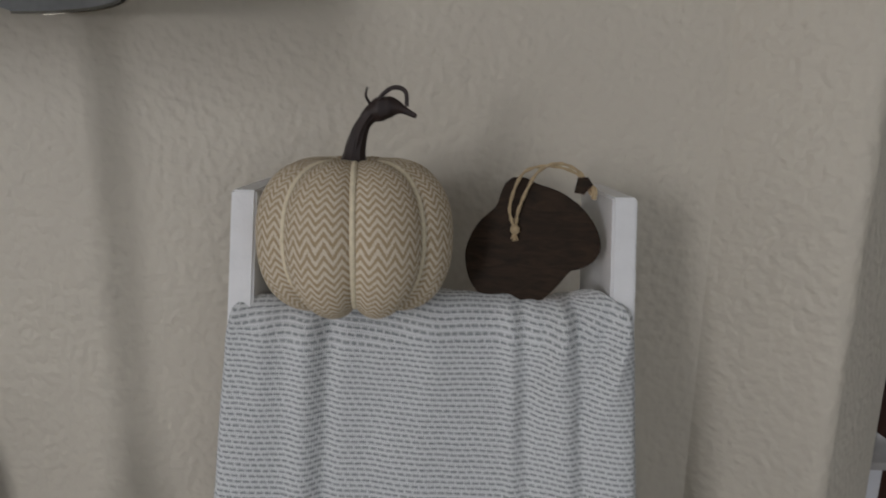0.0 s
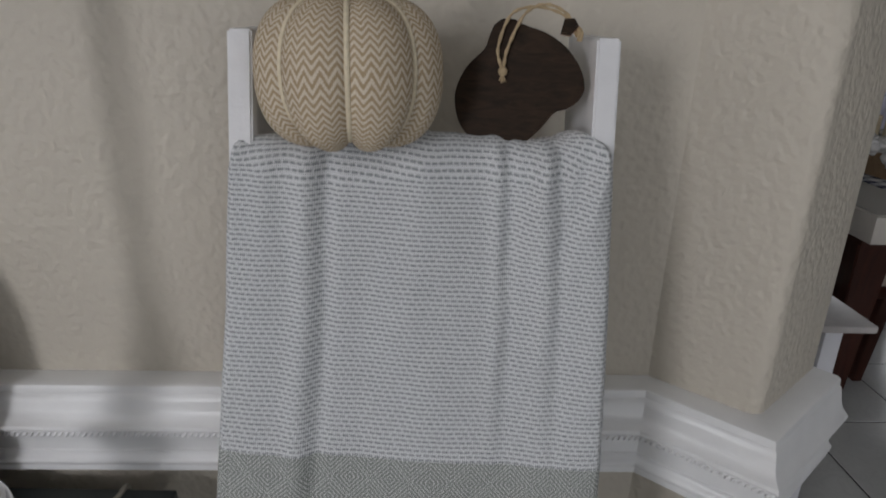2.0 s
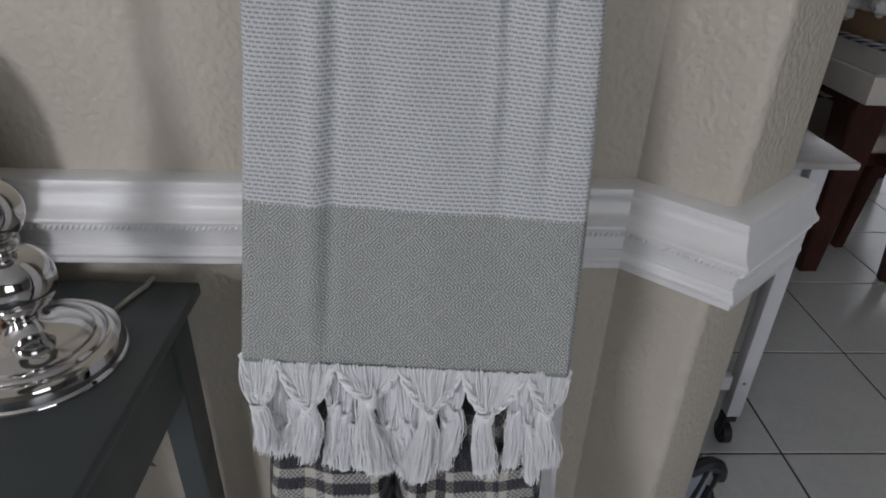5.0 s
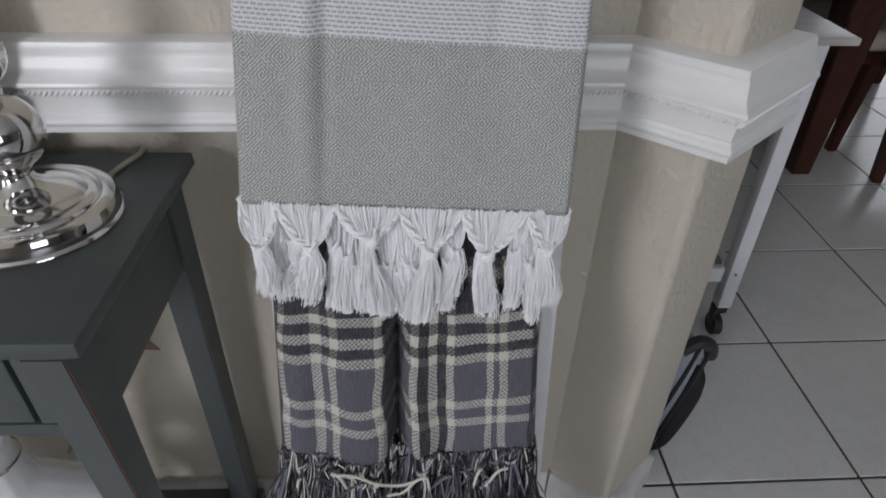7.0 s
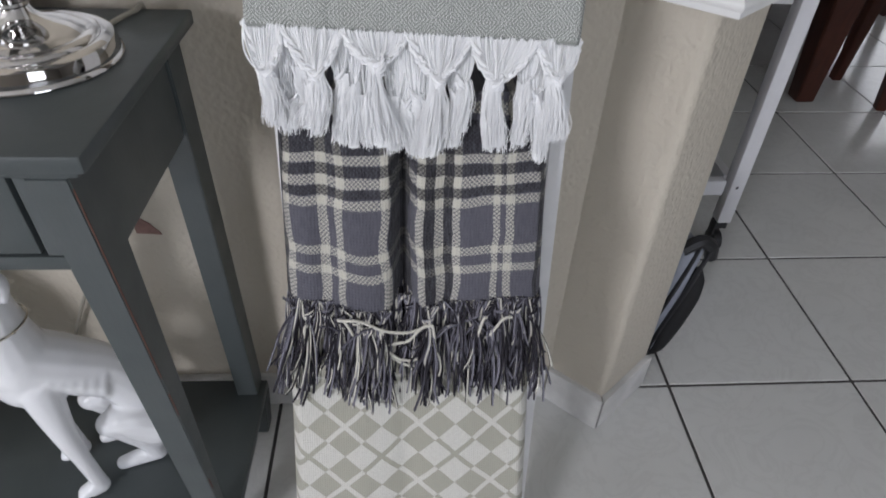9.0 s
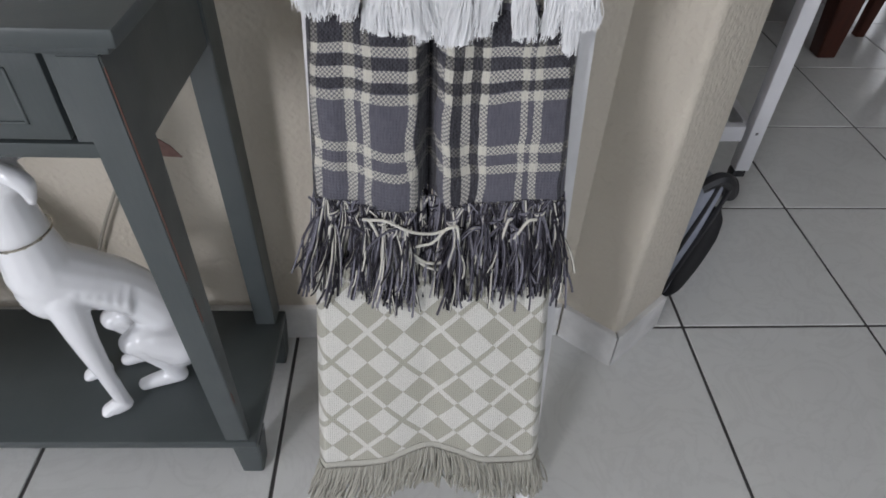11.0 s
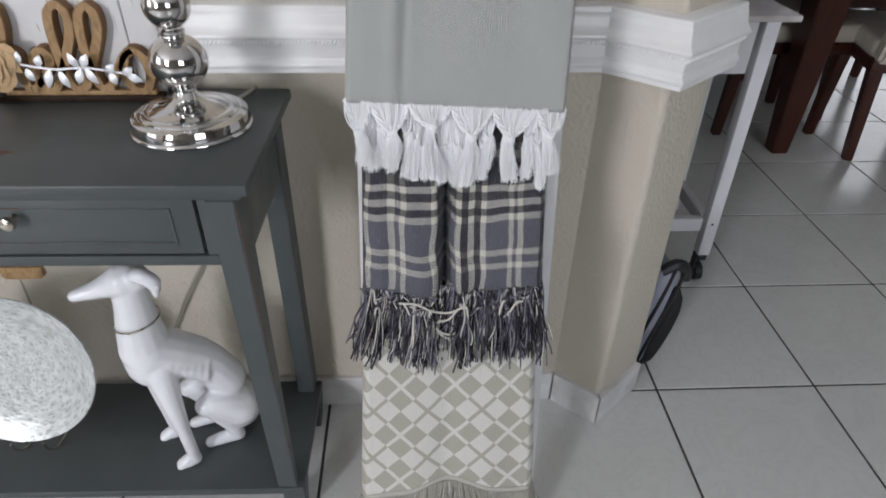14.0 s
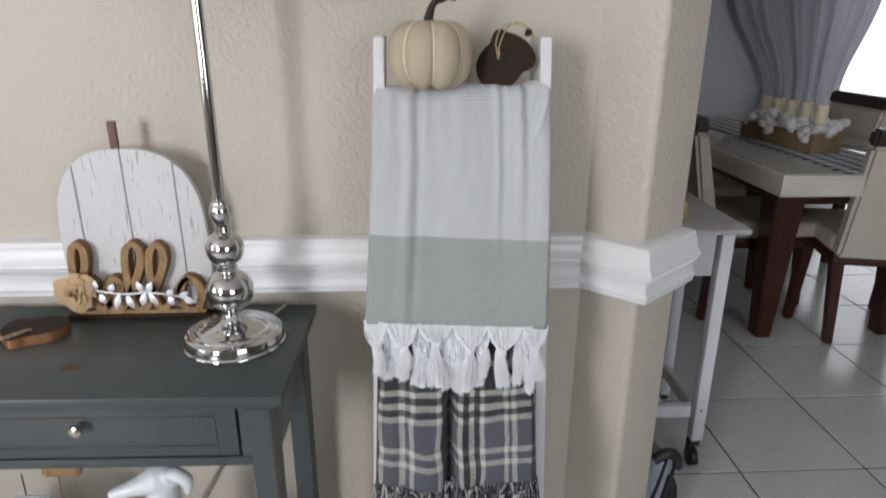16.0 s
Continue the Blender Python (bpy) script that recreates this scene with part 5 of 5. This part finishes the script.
# front legs
limb(bm, [(-0.505, -0.232, 0.36), (-0.498, -0.243, 0.29), (-0.493, -0.244, 0.21), (-0.492, -0.238, 0.135)], [0.027, 0.0185, 0.0125, 0.0115])
limb(bm, [(-0.492, -0.238, 0.128), (-0.504, -0.243, 0.127), (-0.515, -0.247, 0.1245)], [0.013, 0.0145, 0.0105])
limb(bm, [(-0.545, -0.19, 0.355), (-0.548, -0.182, 0.28), (-0.548, -0.176, 0.2), (-0.546, -0.17, 0.135)], [0.025, 0.0175, 0.0125, 0.0115])
limb(bm, [(-0.546, -0.17, 0.128), (-0.557, -0.174, 0.127), (-0.568, -0.178, 0.1245)], [0.013, 0.0145, 0.0105])
# toes
for px, py in ((-0.513, -0.247), (-0.566, -0.178)):
    for side in (-1, 0, 1):
        blob(bm, (px - 0.004 + 0.002 * abs(side), py + 0.0085 * side, 0.1235), 0.0062, (1.5, 1, 1))
# hind legs
for ox, oy in ((0.0, 0.0), (-0.045, 0.05)):
    limb(bm, [(-0.41 + ox, -0.168 + oy, 0.2), (-0.442 + ox, -0.19 + oy, 0.232), (-0.462 + ox, -0.2 + oy, 0.232)], [0.042, 0.031, 0.02])
    limb(bm, [(-0.452 + ox, -0.196 + oy, 0.222), (-0.43 + ox, -0.187 + oy, 0.165), (-0.422 + ox, -0.184 + oy, 0.132)], [0.021, 0.014, 0.0135])
    limb(bm, [(-0.42 + ox, -0.182 + oy, 0.129), (-0.45 + ox, -0.191 + oy, 0.128), (-0.472 + ox, -0.199 + oy, 0.1255)], [0.0135, 0.0135, 0.0115])
blob(bm, (-0.416, -0.152, 0.185), 0.043, (1, 1, 1.25))
# ribs
for k in range(6):
    f = k / 5
    c = Vector((lerp(-0.486, -0.44, f), lerp(-0.2355, -0.2075, f), lerp(0.376, 0.327, f)))
    limb(bm, [c + Vector((0.004, 0.012, 0.022)), c, c + Vector((-0.004, 0.006, -0.026))], [0.005, 0.0085, 0.005])
bmesh.ops.translate(bm, verts=bm.verts[:], vec=(-DX, -DY, -DZ))
dog = ob_from("greyhound_statue", bm, M_PORCELAIN, at=(DX, DY, DZ))
tagged(dog, "white glazed ceramic greyhound statue sitting on the console shelf", "statue")
rm = dog.modifiers.new("remesh", "REMESH")
rm.mode, rm.voxel_size, rm.use_smooth_shade = "VOXEL", 0.0032, True
sm = dog.modifiers.new("smooth", "SMOOTH")
sm.iterations, sm.factor = 5, 0.5
# collar
bm = bmesh.new()
pts = []
for i in range(33):
    a = i / 32 * 2 * math.pi
    pts.append(Vector((-0.5215 + 0.0368 * math.cos(a), -0.2195 + 0.0362 * math.sin(a), 0.47 + 0.006 * math.cos(a))))
tube(bm, pts, 0.0016, 6, 1, False)
for a in (205, 235, 268, 300, 330):
    e = bmesh.new()
    bmesh.ops.create_icosphere(e, subdivisions=1, radius=0.0028)
    merge(bm, e, Matrix.Translation((-0.5215 + 0.0378 * math.cos(radians(a)), -0.2195 + 0.037 * math.sin(radians(a)), 0.4705 + 0.006 * math.cos(radians(a)))))
tagged(ob_from("studded_collar", bm, M_NICKEL), "thin studded collar round the statue's neck", "collar")

# ---- mosaic plate on a stand ----
plate = thing("decorative_plate", (-0.805, -0.16, 0.1145), "round silver crackle-glass charger plate on a wire stand", "plate")
bm = lathe([(0, 0.004), (0.09, 0.004), (0.12, 0.009), (0.147, 0.018), (0.150, 0.0195), (0.151, 0.017), (0.123, 0.004), (0.09, -0.001), (0, -0.001)], 96)
tilt = pose(0, 0, 0.19, 75, 0, 0)
bmesh.ops.transform(bm, verts=bm.verts[:], matrix=tilt)
part("dish", bm, M_MOSAIC, plate)
bm = bmesh.new()
for s in (-1, 1):
    tube(bm, spline([Vector((s * 0.03, -0.062, 0.05)), Vector((s * 0.03, -0.056, 0.025)), Vector((s * 0.03, -0.03, 0.003)), Vector((s * 0.032, 0.03, 0.003)), Vector((s * 0.034, 0.052, 0.02)), Vector((s * 0.035, 0.062, 0.36))], 6), 0.002, 6)
part("wire_stand", bm, M_NICKEL, plate, "bent silver wire stand")
bm = prism([(-0.037, -0.008), (-0.03, -0.014), (0.03, -0.014), (0.037, -0.008), (0.037, 0.012), (-0.037, 0.012)], -0.006, 0.006, 0.001)
bmesh.ops.transform(bm, verts=bm.verts[:], matrix=pose(0.042, 0.066, 0.364, 90, 0, 0))
part("wooden_grip", bm, M_OAK, plate, "honey-coloured wooden grip")

# ---- kitchen cart ----
cart = thing("kitchen_cart", (0.5, 0.6, 0), "white kitchen cart with pale stone top and black casters", "cart")


def kbox(*a, **k):
    return loc(box(*a, **k), 0.5, 0.6)


part("worktop", kbox(0.18, 0.807, 0.364, 0.80, 0.791, 0.805, 0.003), M_MARBLE, cart)
for x in (0.777, 0.20):
    for y in (0.45, 0.71):
        lg = part("leg", kbox(x, x + 0.035, y, y + 0.035, 0.095, 0.791, 0.002), M_CART, cart)
        part("bolt_hole", kbox(x + 0.013, x + 0.019, y - 0.0008, y + 0.001, 0.2, 0.206), M_BLACK, lg)
        bm = bmesh.new()
        tube(bm, [Vector((x + 0.006 - 0.5, y + 0.017 - 0.6, 0.029)), Vector((x + 0.026 - 0.5, y + 0.017 - 0.6, 0.029))], 0.029, 24)
        w = part("caster", bm, M_BLACK, cart, "black rubber caster")
        part("fork", kbox(x - 0.001, x + 0.004, y + 0.003, y + 0.031, 0.03, 0.092, 0.001), M_BLACK, w)
        part("plate", kbox(x + 0.004, x + 0.03, y + 0.002, y + 0.034, 0.075, 0.096, 0.002), M_BLACK, w)
part("drawer_front", kbox(0.235, 0.765, 0.462, 0.478, 0.64, 0.791), M_CART, cart)
part("side_panel", kbox(0.772, 0.79, 0.485, 0.71, 0.64, 0.791), M_CART, cart)
for x0, x1, y0, y1 in ((0.235, 0.765, 0.455, 0.478), (0.235, 0.765, 0.717, 0.74), (0.77, 0.793, 0.485, 0.71)):
    part("lower_rail", kbox(x0, x1, y0, y1, 0.178, 0.219, 0.002), M_CART, cart)
for k in range(4):
    part("slat", kbox(0.235 + 0.14 * k, 0.27 + 0.14 * k, 0.478, 0.717, 0.2, 0.212, 0.001), M_CART, cart)
gold = ob_from("gold_box", box(-0.012, 0.012, -0.012, 0.012, 0, 0.045, 0.002), Mat("gold_card", (0.5, 0.38, 0.12), 0.4, 0.3).m, at=(0.668, 0.49, 0.805))
tagged(gold, "small gold box on the cart top", "box")

# ---- bag on the floor ----
bag = thing("tool_bag", (0.496, 0.122, 0), "grey nylon bag with black straps leaning on the wall end", "bag")
tilt = pose(-0.008, 0.0, 0.003, 0, 9, 12) @ Matrix.Diagonal((1, 1, 1.13, 1))


def bagpart(name, b, m, label=""):
    bmesh.ops.transform(b, verts=b.verts[:], matrix=tilt)
    return part(name, b, m, bag, label)


bagpart("body", box(-0.045, 0.022, -0.03, 0.06, 0.0, 0.27, 0.014, None, 3), M_BAG)
for k, x in enumerate((-0.022, 0.008)):
    b = bmesh.new()
    tube(b, spline([Vector((x - 0.01, -0.032, 0.006)), Vector((x - 0.002, -0.034, 0.1)), Vector((x + 0.012, -0.034, 0.2)), Vector((x + 0.02, -0.03, 0.272))], 6), 0.0055, 8, 0.6)
    bagpart("strap", b, M_BLACK)
b = bmesh.new()
tube(b, spline([Vector((-0.03, -0.015, 0.006)), Vector((0.024, -0.018, 0.022)), Vector((0.04, -0.02, 0.085)), Vector((0.043, -0.02, 0.16)), Vector((0.037, -0.018, 0.215))], 8), lambda t: table_of(t, [(0, 0.006), (0.3, 0.02), (0.75, 0.024), (0.9, 0.02), (1, 0.009)]), 12, 0.9)
bagpart("side_pocket", b, M_MESH)
b = bmesh.new()
tube(b, spline([Vector((-0.03, -0.02, 0.262)), Vector((0.0, -0.024, 0.282)), Vector((0.03, -0.024, 0.27)), Vector((0.046, -0.02, 0.245))], 6), 0.0125, 8)
bagpart("handle", b, M_BLACK)

# ---- dining table and chairs ----
dining = thing("dining_table", (1.755, 2.0, 0), "cream stone-topped dining table on red mahogany legs", "table")
dbox = lambda *a, **k: loc(box(*a, **k), 1.755, 2.0)
part("tabletop", dbox(1.333, 2.2, 1.126, 2.95, 0.688, 0.772, 0.003), M_STONE, dining)
part("glass_inlay", dbox(1.35, 2.18, 1.145, 2.93, 0.772, 0.776, 0.001), Mat("polished_top", (0.4, 0.38, 0.34), 0.05).m, dining)
part("under_frame", dbox(1.40, 2.11, 1.25, 2.83, 0.64, 0.688), M_MAHOGANY, dining)
for x in (1.475, 2.035):
    for y in (1.33, 2.75):
        part("leg", loc(skew_bar(bmesh.new(), (x - 0.034, x + 0.034, y - 0.034, y + 0.034, 0), (x - 0.066, x + 0.06, y - 0.06, y + 0.06, 0.64), 0.004), 1.755, 2.0), M_MAHOGANY, dining)
run = tagged(ob_from("table_runner", box(-0.17, 0.17, -0.97, 0.6, 0, 0.003, 0.001), M_RUNNER, at=(1.745, 2.1, 0.776)), "dark blue and white checked table runner", "runner")
bx = thing("planter_box", (1.715, 1.78, 0.779), "light brown wooden box filled with cotton stems", "box")
R12 = pose(0, 0, 0, 0, 0, 8)
for a in ((-0.075, 0.075, -0.25, -0.235, 0, 0.085), (-0.075, 0.075, 0.235, 0.25, 0, 0.085), (-0.075, -0.062, -0.235, 0.235, 0, 0.085), (0.062, 0.075, -0.235, 0.235, 0, 0.085), (-0.062, 0.062, -0.235, 0.235, 0, 0.012)):
    b = box(*a, 0.0015)
    bmesh.ops.transform(b, verts=b.verts[:], matrix=R12)
    part("board", b, M_BOX, bx)
rng = random.Random(9)
for k in range(60):
    b = bmesh.new()
    c = Vector((rng.uniform(-0.08, 0.075), rng.uniform(-0.25, 0.23), rng.uniform(0.075, 0.12)))
    for q in range(5):
        e = bmesh.new()
        bmesh.ops.create_icosphere(e, subdivisions=2, radius=1)
        s = rng.uniform(0.017, 0.027)
        o = Vector((rng.gauss(0, 0.014), rng.gauss(0, 0.014), rng.gauss(0, 0.01)))
        for v in e.verts:
            v.co *= 1 + 0.3 * noise.noise(v.co * 2.5 + o * 90)
        merge(b, e, R12 @ Matrix.Translation(c + o) @ Matrix.Diagonal((s, s, s * 0.85, 1)))
    part("cotton_boll", b, M_COTTON, bx)
candle0 = thing("pillar_candle", (0, 0, 0), "ivory pillar candle standing in the box", "candle", "candles in the box")
part("wax", lathe([(0, 0), (0.026, 0), (0.0265, 0.002), (0.0265, 0.186), (0.0255, 0.19), (0.022, 0.189), (0.01, 0.184), (0, 0.184)], 28), M_WAX, candle0)
b = bmesh.new()
tube(b, [Vector((0, 0, 0.183)), Vector((0.001, 0, 0.195))], 0.0012, 5)
part("wick", b, M_BLACK, candle0)
cpos = [R12 @ Vector((0, y, 0)) + Vector((1.715, 1.78, 0.7915)) for y in (-0.185, -0.0925, 0.0, 0.0925, 0.185)]
for c in cpos[1:]:
    copy_thing(candle0, Matrix.Translation(c))
candle0.matrix_basis = Matrix.Translation(cpos[0])

chair0 = thing("dining_chair", (0, 0, 0), "cream upholstered dining chair with dark leather top and mahogany legs", "chair", "chairs round the table")
part("seat", box(-0.245, 0.245, -0.215, 0.25, 0.415, 0.49, 0.024, None, 3), M_CREAM, chair0)
part("seat_frame", box(-0.238, 0.238, -0.245, 0.243, 0.37, 0.415, 0.004), M_MAHOGANY, chair0)
part("backrest", skew_bar(bmesh.new(), (-0.245, 0.245, -0.295, -0.216, 0.4155), (-0.24, 0.24, -0.385, -0.325, 0.885), 0.014), M_CREAM, chair0)
part("top_band", skew_bar(bmesh.new(), (-0.243, 0.243, -0.388, -0.321, 0.8855), (-0.243, 0.243, -0.4, -0.336, 0.95), 0.01), M_DARKLEATHER, chair0, "dark brown leather top band")
for x in (-0.18, 0.18):
    part("leg", skew_bar(bmesh.new(), (x - 0.018, x + 0.018, -0.235, -0.199, 0), (x * 1.15 - 0.024, x * 1.15 + 0.024, -0.235, -0.187, 0.37), 0.003), M_MAHOGANY, chair0)
    part("leg", skew_bar(bmesh.new(), (x - 0.018, x + 0.018, 0.185, 0.221, 0), (x * 1.15 - 0.024, x * 1.15 + 0.024, 0.187, 0.235, 0.37), 0.003), M_MAHOGANY, chair0)
for m in (pose(1.5, 1.68, 0, 0, 0, -90), pose(1.5, 2.35, 0, 0, 0, -90), pose(2.13, 2.4, 0, 0, 0, 90)):
    copy_thing(chair0, m)
chair0.matrix_basis = pose(1.957, 1.414, 0, 0, 0, -13)


# ---- floor tiles ----
T, GX, GY = 0.4, 0.533, 0.02
tb = box(-T / 2 + 0.0033, T / 2 - 0.0033, -T / 2 + 0.0033, T / 2 - 0.0033, -0.008, 0.0, 0.0012, None, 1)
tile_mesh = bpy.data.meshes.new("tile")
tb.to_mesh(tile_mesh)
tb.free()
tile_mesh.materials.append(M_TILE)
for i in range(-5, 11):
    for j in range(-7, 9):
        o = new("tile", tile_mesh)
        o.parent = floor
        o.location = (GX + (i + 0.5) * T, GY + (j + 0.5) * T, 0)
rest = bmesh.new()
for i in range(-11, 12):
    for j in range(-11, 11):
        if -5 <= i < 11 and -7 <= j < 9:
            continue
        x, y = GX + i * T, GY + j * T
        x0, x1, y0, y1 = max(x + 0.002, -3.5), min(x + T - 0.002, 5.0), max(y + 0.002, -3.95), min(y + T - 0.002, 3.9)
        if x1 - x0 > 0.01 and y1 - y0 > 0.01:
            box(x0, x1, y0, y1, -0.008, 0.0, 0, rest)
tagged(part("tiles", rest, M_TILE, floor, "", False), kind="stuff")
